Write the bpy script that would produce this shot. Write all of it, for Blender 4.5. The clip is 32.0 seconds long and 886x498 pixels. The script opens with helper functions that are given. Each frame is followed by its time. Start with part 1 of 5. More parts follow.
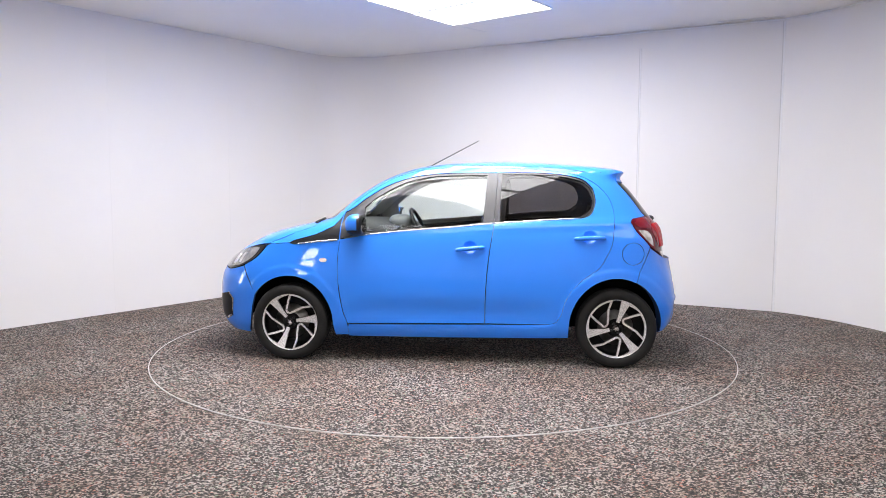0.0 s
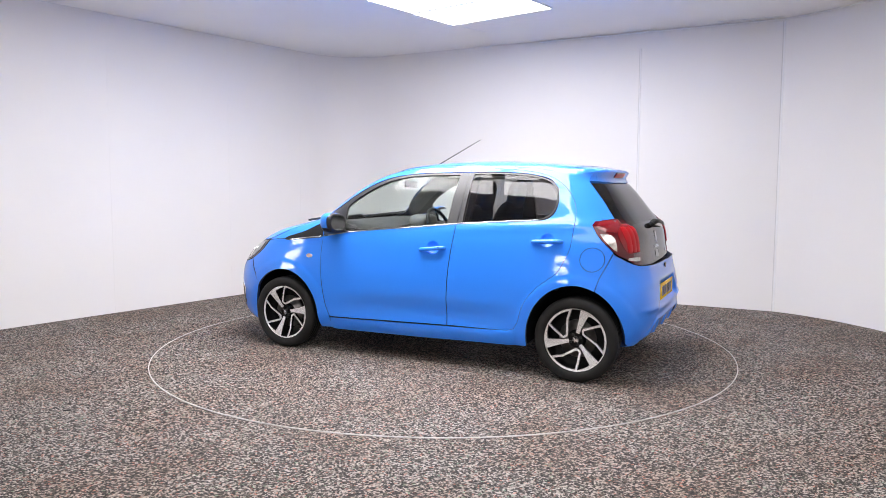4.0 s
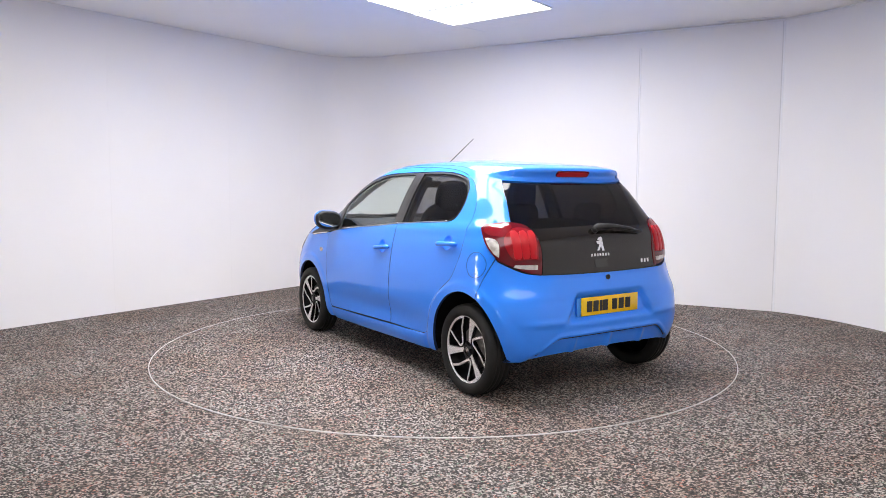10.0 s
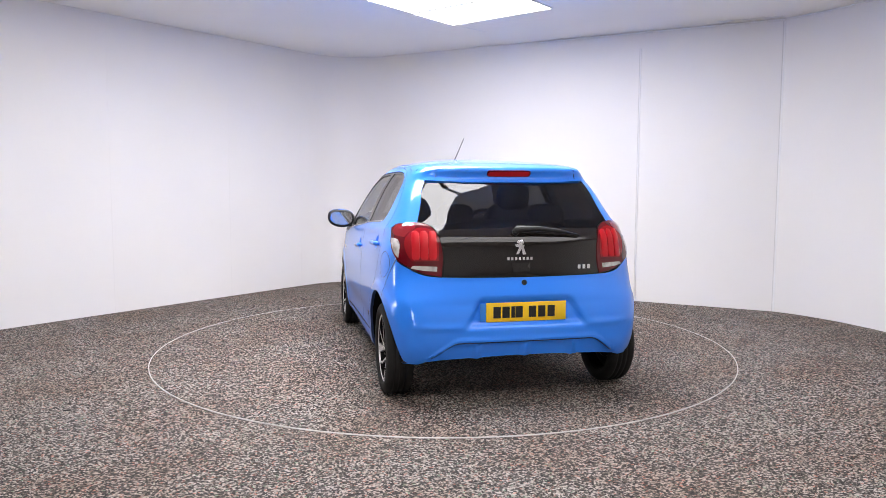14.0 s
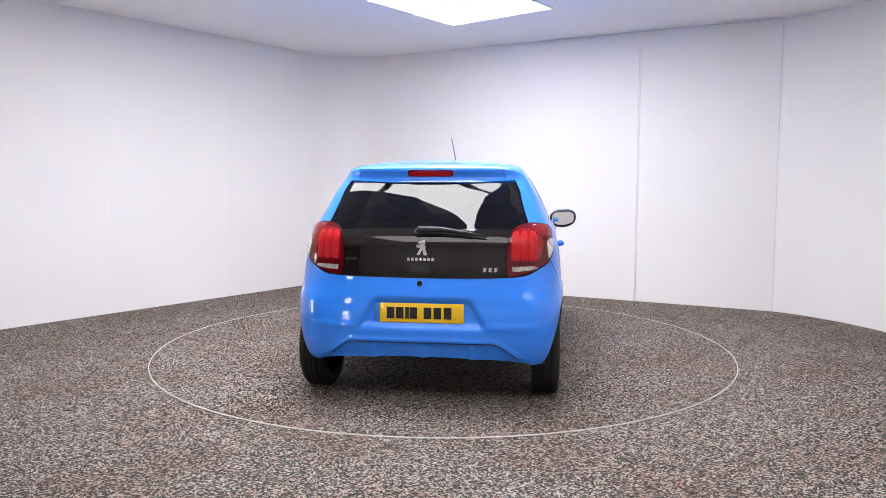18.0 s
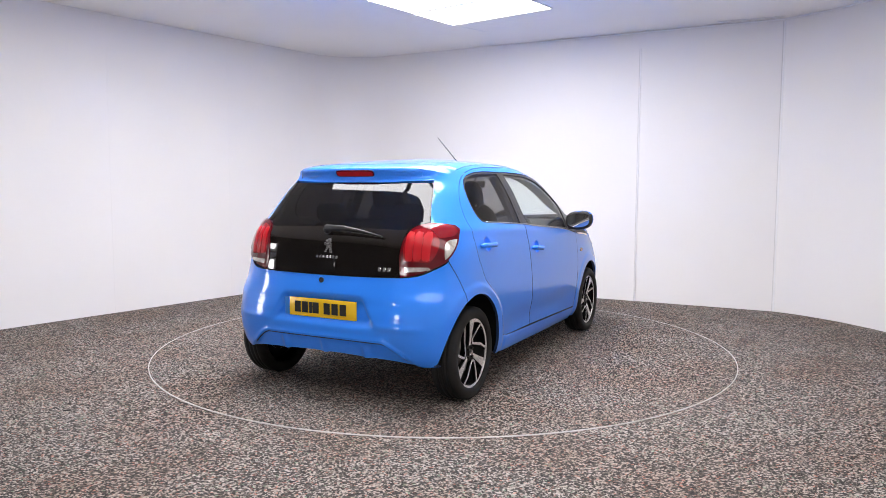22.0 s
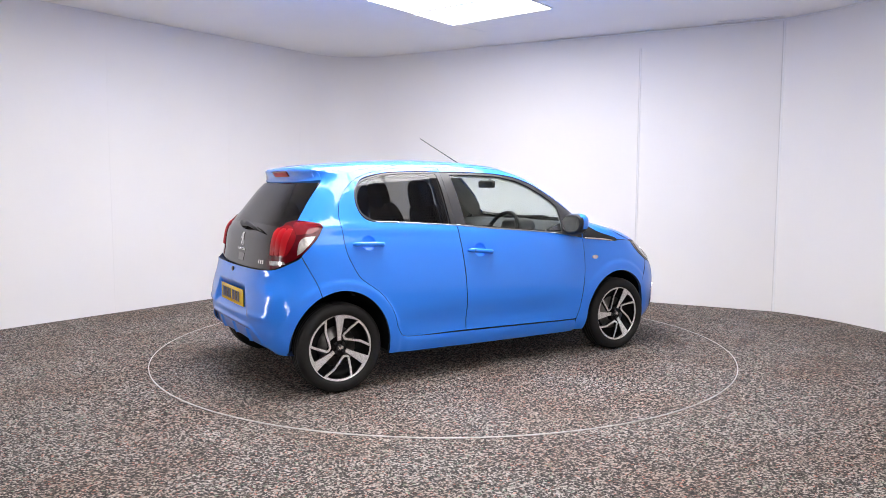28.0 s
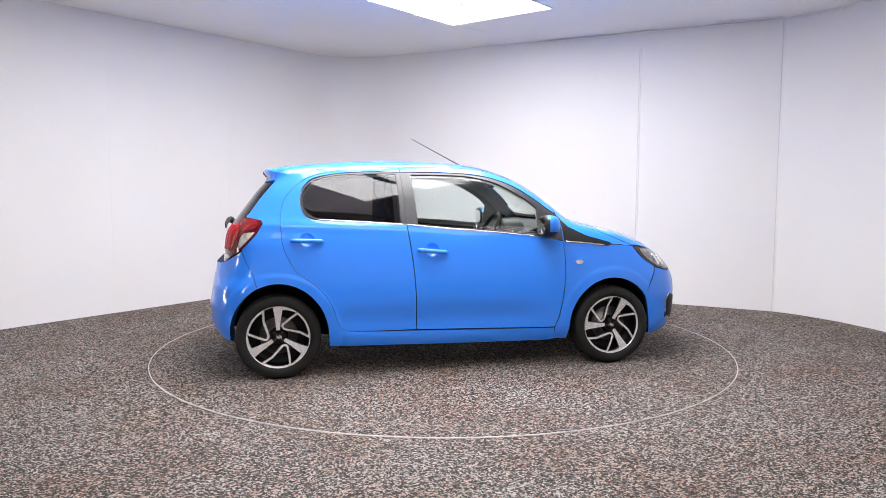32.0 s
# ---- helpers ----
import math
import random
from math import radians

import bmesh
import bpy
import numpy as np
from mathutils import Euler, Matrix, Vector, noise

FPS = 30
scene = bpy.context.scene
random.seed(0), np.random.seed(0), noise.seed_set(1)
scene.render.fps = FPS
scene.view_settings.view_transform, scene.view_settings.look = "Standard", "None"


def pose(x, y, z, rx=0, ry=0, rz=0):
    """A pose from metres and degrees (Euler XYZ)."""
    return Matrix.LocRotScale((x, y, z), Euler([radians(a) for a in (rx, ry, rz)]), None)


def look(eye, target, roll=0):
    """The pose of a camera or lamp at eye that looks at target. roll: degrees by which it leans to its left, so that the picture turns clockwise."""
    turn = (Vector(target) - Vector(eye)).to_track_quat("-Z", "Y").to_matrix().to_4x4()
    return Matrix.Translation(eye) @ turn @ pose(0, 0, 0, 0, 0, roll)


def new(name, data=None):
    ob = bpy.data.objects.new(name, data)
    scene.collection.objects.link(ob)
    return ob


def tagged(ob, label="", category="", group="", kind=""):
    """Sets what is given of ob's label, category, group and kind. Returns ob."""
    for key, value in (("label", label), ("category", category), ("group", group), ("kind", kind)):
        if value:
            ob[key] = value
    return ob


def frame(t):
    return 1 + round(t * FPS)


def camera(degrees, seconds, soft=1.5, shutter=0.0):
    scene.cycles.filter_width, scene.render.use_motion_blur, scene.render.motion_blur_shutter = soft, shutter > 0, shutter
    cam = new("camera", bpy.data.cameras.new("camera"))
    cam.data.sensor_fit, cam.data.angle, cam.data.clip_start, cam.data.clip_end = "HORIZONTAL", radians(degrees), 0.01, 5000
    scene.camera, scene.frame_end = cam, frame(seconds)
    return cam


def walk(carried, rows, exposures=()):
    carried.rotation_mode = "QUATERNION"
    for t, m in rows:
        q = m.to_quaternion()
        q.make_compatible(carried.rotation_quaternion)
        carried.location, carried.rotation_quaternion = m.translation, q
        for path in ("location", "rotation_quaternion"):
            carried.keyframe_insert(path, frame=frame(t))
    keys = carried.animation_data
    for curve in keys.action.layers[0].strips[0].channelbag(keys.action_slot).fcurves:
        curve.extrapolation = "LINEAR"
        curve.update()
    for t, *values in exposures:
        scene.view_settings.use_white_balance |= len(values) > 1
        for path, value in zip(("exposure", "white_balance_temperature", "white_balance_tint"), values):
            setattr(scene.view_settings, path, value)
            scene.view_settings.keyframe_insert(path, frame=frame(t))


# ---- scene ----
from mathutils.geometry import delaunay_2d_cdt

# ---- camera: it stands still before the turntable
cam = camera(62.9, 32.0, soft=0.85)
CAM = look((0.0, -5.799, 1.280), (-0.0027, -0.8161, 0.8376), 0.11)
walk(cam, [(0.0, CAM), (32.0, CAM)], [(0.0, 0.12), (32.0, 0.12)])

# ---- light: a panel array in the ceiling, an added fill array, and a lamp stand off to the camera's left
world = bpy.data.worlds.new("world")
world.use_nodes = True
world.node_tree.nodes["Background"].inputs["Color"].default_value = (0.8, 0.85, 1.0, 1)
world.node_tree.nodes["Background"].inputs["Strength"].default_value = 0.02
scene.world = world
PANEL_GLOW, STAND_GLOW = 15.2, 19.0

# ---- turntable
TURN_0, TURN_RATE, CAR_OFF = 173.86, -5.063, (-0.117, -0.0953)


def turn(t):
    return pose(0, 0, 0, 0, 0, TURN_0 + TURN_RATE * t)


# ---- materials
def shader(name, color, rough=0.5, metal=0.0, **more):
    m = bpy.data.materials.new(name)
    m.use_nodes = True
    b = m.node_tree.nodes["Principled BSDF"]
    b.inputs["Base Color"].default_value = (*color, 1)
    b.inputs["Roughness"].default_value = rough
    b.inputs["Metallic"].default_value = metal
    for key, value in more.items():
        b.inputs[key.replace("_", " ")].default_value = value
    return m


def node(m, kind, links=(), **values):
    """Add a node; values set inputs (by name) or properties (leading p_); links are (input, other node, output)."""
    n = m.node_tree.nodes.new(kind)
    for key, value in values.items():
        if key == "operation":
            n.operation = value
        elif key == "feature":
            n.feature = value
        elif key == "blend_type":
            n.blend_type = value
        elif key == "data_type":
            n.data_type = value
        else:
            n.inputs[key].default_value = value
    for key, other, out in links:
        m.node_tree.links.new(other.outputs[out], n.inputs[key])
    return n


def put(m, key, other, out):
    m.node_tree.links.new(other.outputs[out], m.node_tree.nodes["Principled BSDF"].inputs[key])


def ramp(m, src, out, stops):
    n = m.node_tree.nodes.new("ShaderNodeValToRGB")
    n.color_ramp.elements[0].position, n.color_ramp.elements[0].color = stops[0][0], (*stops[0][1], 1)
    n.color_ramp.elements[1].position, n.color_ramp.elements[1].color = stops[-1][0], (*stops[-1][1], 1)
    for p, c in stops[1:-1]:
        n.color_ramp.elements.new(p).color = (*c, 1)
    m.node_tree.links.new(src.outputs[out], n.inputs["Fac"])
    return n


def mottled(m, low, high, scale, bump=0.0, bump_scale=200.0, rough=None):
    """Large soft variation between two colours and a fine grain in the relief."""
    co = node(m, "ShaderNodeTexCoord")
    big = node(m, "ShaderNodeTexNoise", [("Vector", co, "Object")], Scale=scale, Detail=4.0)
    put(m, "Base Color", ramp(m, big, "Fac", [(0.3, low), (0.7, high)]), "Color")
    fine = node(m, "ShaderNodeTexNoise", [("Vector", co, "Object")], Scale=bump_scale, Detail=3.0)
    if rough:
        r = node(m, "ShaderNodeMapRange", [("Value", fine, "Fac")])
        r.inputs["To Min"].default_value, r.inputs["To Max"].default_value = rough
        put(m, "Roughness", r, "Result")
    if bump:
        b = node(m, "ShaderNodeBump", [("Height", fine, "Fac")], Strength=bump, Distance=0.002)
        put(m, "Normal", b, "Normal")
    return m


def granulate(name):
    """Bonded rubber granules: black, grey and pale grains of about a centimetre, with a few reddish and green ones."""
    m = shader(name, (0.2, 0.2, 0.2), 0.8)
    co = node(m, "ShaderNodeTexCoord")
    wob = node(m, "ShaderNodeTexNoise", [("Vector", co, "Object")], Scale=90.0, Detail=2.0)
    mix = node(m, "ShaderNodeMixRGB", [("Color1", co, "Object"), ("Color2", wob, "Color")], Fac=0.012)
    cell = node(m, "ShaderNodeTexVoronoi", [("Vector", mix, "Color")], Scale=120.0)
    coarse = node(m, "ShaderNodeTexVoronoi", [("Vector", mix, "Color")], Scale=95.0)
    sep = node(m, "ShaderNodeSeparateColor", [("Color", cell, "Color")])
    sep2 = node(m, "ShaderNodeSeparateColor", [("Color", coarse, "Color")])
    stops = [(0.0, (0.004, 0.0035, 0.003)), (0.45, (0.012, 0.010, 0.008)), (0.49, (0.04, 0.033, 0.028)), (0.60, (0.075, 0.064, 0.055)), (0.65, (0.245, 0.215, 0.19)), (1.0, (0.47, 0.427, 0.388))]
    small, large = ramp(m, sep, "Red", stops), ramp(m, sep2, "Red", stops)
    grey = node(m, "ShaderNodeMixRGB", [("Color1", small, "Color"), ("Color2", large, "Color")], Fac=0.12)
    tint = ramp(m, sep, "Green", [(0.0, (1, 1, 1)), (0.86, (1, 1, 1)), (0.88, (1.0, 0.5, 0.42)), (0.965, (1.0, 0.55, 0.48)), (0.975, (0.55, 0.9, 0.7)), (1.0, (0.55, 0.9, 0.7))])
    mul = node(m, "ShaderNodeMixRGB", [("Color1", grey, "Color"), ("Color2", tint, "Color")], Fac=1.0, blend_type="MULTIPLY")
    big = node(m, "ShaderNodeTexNoise", [("Vector", co, "Object")], Scale=1.3, Detail=5.0)
    wear = ramp(m, big, "Fac", [(0.36, (0.86, 0.74, 0.67)), (0.60, (1, 1, 1))])
    mul2 = node(m, "ShaderNodeMixRGB", [("Color1", mul, "Color"), ("Color2", wear, "Color")], Fac=1.0, blend_type="MULTIPLY")
    put(m, "Base Color", mul2, "Color")
    dist = node(m, "ShaderNodeTexVoronoi", [("Vector", mix, "Color")], Scale=120.0, feature="F1")
    b = node(m, "ShaderNodeBump", [("Height", dist, "Distance")], Strength=0.9, Distance=0.006)
    b.invert = True
    put(m, "Normal", b, "Normal")
    return m


M_WALL = mottled(shader("white_wall_panel", (0.8, 0.8, 0.8), 0.45), (0.775, 0.758, 0.75), (0.80, 0.784, 0.776), 0.8, 0.05, 60.0, (0.4, 0.55))
M_CEIL = mottled(shader("ceiling_paint", (0.75, 0.75, 0.75), 0.7), (0.90, 0.885, 0.86), (0.925, 0.91, 0.885), 1.2, 0.05, 120.0)
# whiter than the other walls, to throw more light back at the car
M_FRONTWALL = mottled(shader("white_bounce_wall", (0.8, 0.8, 0.8), 0.5), (0.80, 0.79, 0.785), (0.84, 0.83, 0.825), 0.8)
M_TRIM = shader("white_trim", (0.83, 0.83, 0.84), 0.35)
M_DARKWALL = mottled(shader("grey_back_wall", (0.1, 0.1, 0.1), 0.8), (0.10, 0.10, 0.105), (0.14, 0.14, 0.145), 1.0)
M_FLOOR = granulate("rubber_granules")
M_RING = mottled(shader("worn_metal_edge", (0.6, 0.6, 0.6), 0.4, 0.2), (0.40, 0.385, 0.37), (0.56, 0.54, 0.52), 6.0, 0.1, 300.0, (0.3, 0.5))


def glow(name, color, strength):
    m = shader(name, color, 0.5)
    b = m.node_tree.nodes["Principled BSDF"]
    b.inputs["Emission Color"].default_value = (*color, 1)
    b.inputs["Emission Strength"].default_value = strength
    return m


M_PANEL = glow("light_panel", (1.0, 0.97, 0.975), PANEL_GLOW)
# glow turned down to keep a bright spot off the back wall
M_PANELDIM = glow("dimmed_light_panel", (1.0, 0.97, 0.975), PANEL_GLOW * 0.55)
# weak glow of the added array that fills in the car's near side
M_PANELFILL = glow("fill_light_panel", (1.0, 0.97, 0.975), PANEL_GLOW * 0.23)
M_STAND = glow("lamp_face", (1.0, 0.965, 0.985), STAND_GLOW)
M_BLACKMETAL = shader("black_metal", (0.02, 0.02, 0.02), 0.4, 0.5)


def car_paint():
    m = shader("blue_car_paint", (0.012, 0.16, 0.80), 0.32, 0.0, Coat_Weight=0.9, Coat_Roughness=0.045, Specular_IOR_Level=0.12)
    co = node(m, "ShaderNodeTexCoord")
    fleck = node(m, "ShaderNodeTexNoise", [("Vector", co, "Object")], Scale=900.0, Detail=1.0)
    put(m, "Base Color", ramp(m, fleck, "Fac", [(0.35, (0.029, 0.228, 0.90)), (0.65, (0.033, 0.246, 0.95))]), "Color")
    peel = node(m, "ShaderNodeTexNoise", [("Vector", co, "Object")], Scale=60.0, Detail=1.0)
    b = node(m, "ShaderNodeBump", [("Height", peel, "Fac")], Strength=0.04, Distance=0.002)
    m.node_tree.links.new(b.outputs["Normal"], m.node_tree.nodes["Principled BSDF"].inputs["Coat Normal"])
    return m


M_PAINT = car_paint()


# ---- mesh helpers
def mesh_of(name, verts, faces, material, smooth=True):
    me = bpy.data.meshes.new(name)
    me.from_pydata([tuple(map(float, v)) for v in verts], [], faces)
    if smooth:
        me.polygons.foreach_set("use_smooth", [True] * len(me.polygons))
    me.materials.append(material)
    me.update()
    return me


def thing(name, me, label="", category="", kind="", group="", at=None):
    ob = new(name, me)
    if at is not None:
        ob.matrix_basis = at
    return tagged(ob, label, category, group, kind)


def part(name, me, parent, label="", at=None):
    """Link a mesh (or a bmesh and a material) as one part under its thing."""
    if isinstance(me, tuple):
        bm, material = me
        me = bpy.data.meshes.new(name)
        bm.to_mesh(me)
        bm.free()
        me.materials.append(material)
    ob = new(name, me)
    ob.parent = parent
    if at is not None:
        ob.matrix_basis = at
    return tagged(ob, label)


def box(size, at=(0, 0, 0), bevel=0.0, turned=None, segments=2):
    bm = bmesh.new()
    bmesh.ops.create_cube(bm, size=1.0)
    bmesh.ops.scale(bm, vec=size, verts=bm.verts)
    if bevel:
        bmesh.ops.bevel(bm, geom=list(bm.edges), offset=bevel, segments=segments, profile=0.5, affect="EDGES")
        for f in bm.faces:
            f.smooth = True
    m = Matrix.Translation(at) @ (turned if turned is not None else Matrix())
    bmesh.ops.transform(bm, matrix=m, verts=bm.verts)
    return bm


def tube(points, radius, sides=8, closed=False, taper=None):
    """A bmesh tube along points; taper gives a radius factor per point."""
    bm = bmesh.new()
    pts = [Vector(p) for p in points]
    rings = []
    n = len(pts)
    for i, p in enumerate(pts):
        a = pts[(i - 1) % n] if (closed or i) else p
        b = pts[(i + 1) % n] if (closed or i < n - 1) else p
        d = (b - a).normalized()
        up = Vector((0, 0, 1)) if abs(d.z) < 0.9 else Vector((1, 0, 0))
        u = d.cross(up).normalized()
        v = d.cross(u)
        r = radius * (taper[i] if taper else 1)
        rings.append([bm.verts.new(p + u * (r * math.cos(k * 2 * math.pi / sides)) + v * (r * math.sin(k * 2 * math.pi / sides))) for k in range(sides)])
    for i in range(n if closed else n - 1):
        r0, r1 = rings[i], rings[(i + 1) % n]
        for k in range(sides):
            bm.faces.new((r0[k], r0[(k + 1) % sides], r1[(k + 1) % sides], r1[k])).smooth = True
    if not closed:
        bm.faces.new(rings[0][::-1])
        bm.faces.new(rings[-1])
    bmesh.ops.recalc_face_normals(bm, faces=bm.faces)
    return bm


# ---- the room: white panel walls with rounded corners, an added white bounce wall behind the camera
HEIGHT, THICK = 2.925, 0.08


def fillet(p, corner, q, r, n=12):
    """Points of a rounded corner between the lines p-corner and corner-q."""
    p, c, q = (Vector(v) for v in (p, corner, q))
    a, b = (p - c).normalized(), (q - c).normalized()
    half = a.angle(b) / 2
    start, end = c + a * (r / math.tan(half)), c + b * (r / math.tan(half))
    mid = c + (a + b).normalized() * (r / math.sin(half))
    out = []
    for i in range(n + 1):
        s = (start - mid).lerp(end - mid, i / n).normalized()
        out.append(tuple(mid + s * r))
    return out


def wall(name, line, label, material=None, z0=-0.004, z1=HEIGHT):
    """A wall with thickness along a plan line; the room lies to the right of its course."""
    pts = [Vector(p) for p in line]
    outer = []
    for i, p in enumerate(pts):
        d = ((pts[min(i + 1, len(pts) - 1)] - pts[max(i - 1, 0)])).normalized()
        outer.append(p + Vector((-d.y, d.x)) * THICK)
    verts, faces = [], []
    for p, o in zip(pts, outer):
        verts += [(p.x, p.y, z0), (p.x, p.y, z1), (o.x, o.y, z0), (o.x, o.y, z1)]
    for i in range(len(pts) - 1):
        a, b = 4 * i, 4 * i + 4
        faces += [(a, a + 1, b + 1, b), (a + 2, b + 2, b + 3, a + 3), (a + 1, a + 3, b + 3, b + 1), (a, b, b + 2, a + 2)]
    e = 4 * (len(pts) - 1)
    faces += [(0, 2, 3, 1), (e, e + 1, e + 3, e + 2)]
    me = mesh_of(name, verts, faces, material or M_WALL, False)
    for f in me.polygons:
        f.use_smooth = abs(f.normal.z) < 0.5
    me.set_sharp_from_angle(angle=radians(40))
    return thing(name, me, label, "wall", "structure")


LEFT_END, BACK_CORNER, RIGHT_TURN = (-4.55, -0.335), (-1.325, 3.985), (3.37, 1.52)
back_curve = fillet(LEFT_END, BACK_CORNER, RIGHT_TURN, 0.75)
right_curve = [RIGHT_TURN, (3.50, 1.375), (3.62, 1.19), (3.72, 1.0), (3.80, 0.80), (3.865, 0.60), (3.91, 0.40), (3.95, 0.15), (3.98, -0.1), (4.0, -0.4)]
jamb = [(-5.6, -1.25), (-5.1, -1.22), (-4.93, -1.12), (-4.83, -0.95), (-4.75, -0.70), LEFT_END]
wall("wall_left", jamb + [back_curve[0]], "white smooth panel wall of the photo studio")
wall("wall_corner", back_curve, "white rounded wall corner behind the turntable")
wall("wall_back", [back_curve[-1], RIGHT_TURN], "white smooth panel wall behind the turntable")
wall("wall_right", right_curve + [(4.0, -7.4)], "white panel wall bending round the turntable")
wall("wall_front", [(4.0, -7.4), (-3.6, -7.4), (-3.8, -7.45), (-4.0, -7.6)], "unseen white wall added behind the camera to bounce light", M_FRONTWALL)
# the dark way in, off to the side
wall("wall_passage", [(-5.95, -8.9), (-5.95, 1.0)], "dark grey wall of the way in", M_DARKWALL)
wall("wall_passage_end", [(-4.0, -7.7), (-4.0, -8.9), (-5.95, -8.9)], "dark grey wall of the way in", M_DARKWALL)
wall("wall_passage_far", [(-5.95, 1.0), (-5.6, 1.0), (-5.6, -1.2)], "dark grey wall of the way in", M_DARKWALL)


def joint(name, x, y, dx, dy, z0, z1, width=0.022, proud=0.004, material=None):
    """A flat cover strip over a panel joint, or a grey line for its shadow gap; (dx, dy) runs along the wall."""
    a = math.degrees(math.atan2(dy, dx))
    bm = box((width, 2 * proud, z1 - z0), (0, 0, 0), 0.0015)
    ob = new(name, bpy.data.meshes.new(name))
    bm.to_mesh(ob.data)
    bm.free()
    ob.data.materials.append(material or M_TRIM)
    ob.matrix_basis = pose(x, y, (z0 + z1) / 2, 0, 0, a)
    return tagged(ob, "narrow cover strip or painted shadow line at a wall panel joint", "wall trim", kind="structure")


lu = (Vector(BACK_CORNER) - Vector(LEFT_END)).normalized()
ru = (Vector(RIGHT_TURN) - Vector(BACK_CORNER)).normalized()
M_GROOVE = shader("joint_shadow_gap", (0.64, 0.63, 0.63), 0.7)
# grey hairlines painted as the shadow gap beside two of the strips
joint("trim_11", RIGHT_TURN[0] - 0.013, RIGHT_TURN[1] + 0.006, ru.x, ru.y, 0.0, HEIGHT - 0.03, 0.006, 0.001, M_GROOVE)
joint("trim_12", 2.125 - 0.010, 2.168 + 0.0052, ru.x, ru.y, 0.0, HEIGHT - 0.18, 0.005, 0.001, M_GROOVE)
joint("trim_1", RIGHT_TURN[0], RIGHT_TURN[1], 0.8, -0.6, -0.004, HEIGHT - 0.03, 0.013)
joint("trim_2", 2.125, 2.168, ru.x, ru.y, 0.0, HEIGHT - 0.18, 0.012, 0.002)
for i, x in enumerate((-3.28, -2.44, -1.80)):
    joint("trim_%d" % (i + 3), x, BACK_CORNER[1] + (x - BACK_CORNER[0]) * lu.y / lu.x, lu.x, lu.y, 0.0, HEIGHT - 0.10, 0.004, 0.0008, M_WALL)


def edge_strip(name, p, q, z, size, label):
    p, q = Vector(p), Vector(q)
    d = q - p
    bm = box((d.length, size[0], size[1]), (0, 0, 0), 0.002)
    me = bpy.data.meshes.new(name)
    bm.to_mesh(me)
    bm.free()
    me.materials.append(M_TRIM)
    m = (p + q) / 2
    return thing(name, me, label, "trim", "structure", at=pose(m.x, m.y, z, 0, 0, math.degrees(math.atan2(d.y, d.x))))


inward = Vector((ru.y, -ru.x))
strip_a = Vector(BACK_CORNER) + ru * 2.75 + inward * 0.012
edge_strip("trim_8", strip_a, Vector(RIGHT_TURN) + inward * 0.012, HEIGHT - 0.0135, (0.014, 0.014), "white cove strip between wall and ceiling")
edge_strip("trim_9", Vector(RIGHT_TURN) - ru * 0.62 + inward * 0.14, Vector(RIGHT_TURN) + inward * 0.10, HEIGHT - 0.004, (0.02, 0.006), "loose white strip on the ceiling edge")
for i in range(len(right_curve) - 1):
    a, b = Vector(right_curve[i]), Vector(right_curve[i + 1])
    n = Vector((b - a).yx * Vector((1, -1))).normalized()
    edge_strip("trim", a + n * 0.009, b + n * 0.009, HEIGHT - 0.0075, (0.014, 0.013), "thin white strip under the ceiling edge")

thing("floor", mesh_of("floor", [(-6, -9, -0.004), (6, -9, -0.004), (6, 6, -0.004), (-6, 6, -0.004)], [(0, 1, 2, 3)], M_FLOOR, False),
      "speckled black, grey and white rubber granule floor", "floor", "structure")
ceil = box((12, 15, 0.08), (0, -1.5, HEIGHT + 0.041))
me = bpy.data.meshes.new("ceiling")
ceil.to_mesh(me)
ceil.free()
me.materials.append(M_CEIL)
thing("ceiling", me, "plain white painted ceiling", "ceiling", "structure")

# ceiling light: flat panels side by side, in line with the left wall
e1, e2 = Vector((-0.60, -0.80)), Vector((0.785, -0.62)).normalized()
corner = Vector((0.095, 1.86))


def light_panel(c, turned, face=None):
    deep = 0.617
    ob = thing("ceiling_light_panel", None, "white flat ceiling light panel of the main array or the added fill array", "ceiling light", "", "ceiling light panels")
    ob.matrix_basis = pose(c.x, c.y, HEIGHT - 0.006, 0, 0, turned)
    part("diffuser", (box((1.152, deep, 0.006), (0, 0, 0)), face or M_PANEL), ob)
    for sx, sy, wx, wy in ((0, deep / 2 + 0.0075, 1.18, 0.011), (0, -deep / 2 - 0.0075, 1.18, 0.011), (0.583, 0, 0.011, deep + 0.002), (-0.583, 0, 0.011, deep + 0.002)):
        part("frame", (box((wx, wy, 0.012), (sx, sy, 0), 0.002), M_TRIM), ob)


STEPS = (0.33, 0.99, 1.65, 2.31, 3.02)  # a wider bar before the last panels
for row, first, across in ((0, 0, 0.585), (1, 1, 1.86)):
    for k in range(first, 5):
        light_panel(corner + e1 * STEPS[k] + e2 * across, math.degrees(math.atan2(e2.y, e2.x)), M_PANELDIM if k < 2 else M_PANEL)
for row in range(3):  # an unseen dim array added as fill over the camera's side of the room
    for k in range(4):
        light_panel(Vector((-0.8 + 1.185 * k, -3.3 - 0.62 * row)), 0.0, M_PANELFILL)
edge_strip("trim_10", (0.18, 1.94), (0.46, 2.19), HEIGHT - 0.002, (0.012, 0.004), "hairline joint strip in the ceiling")

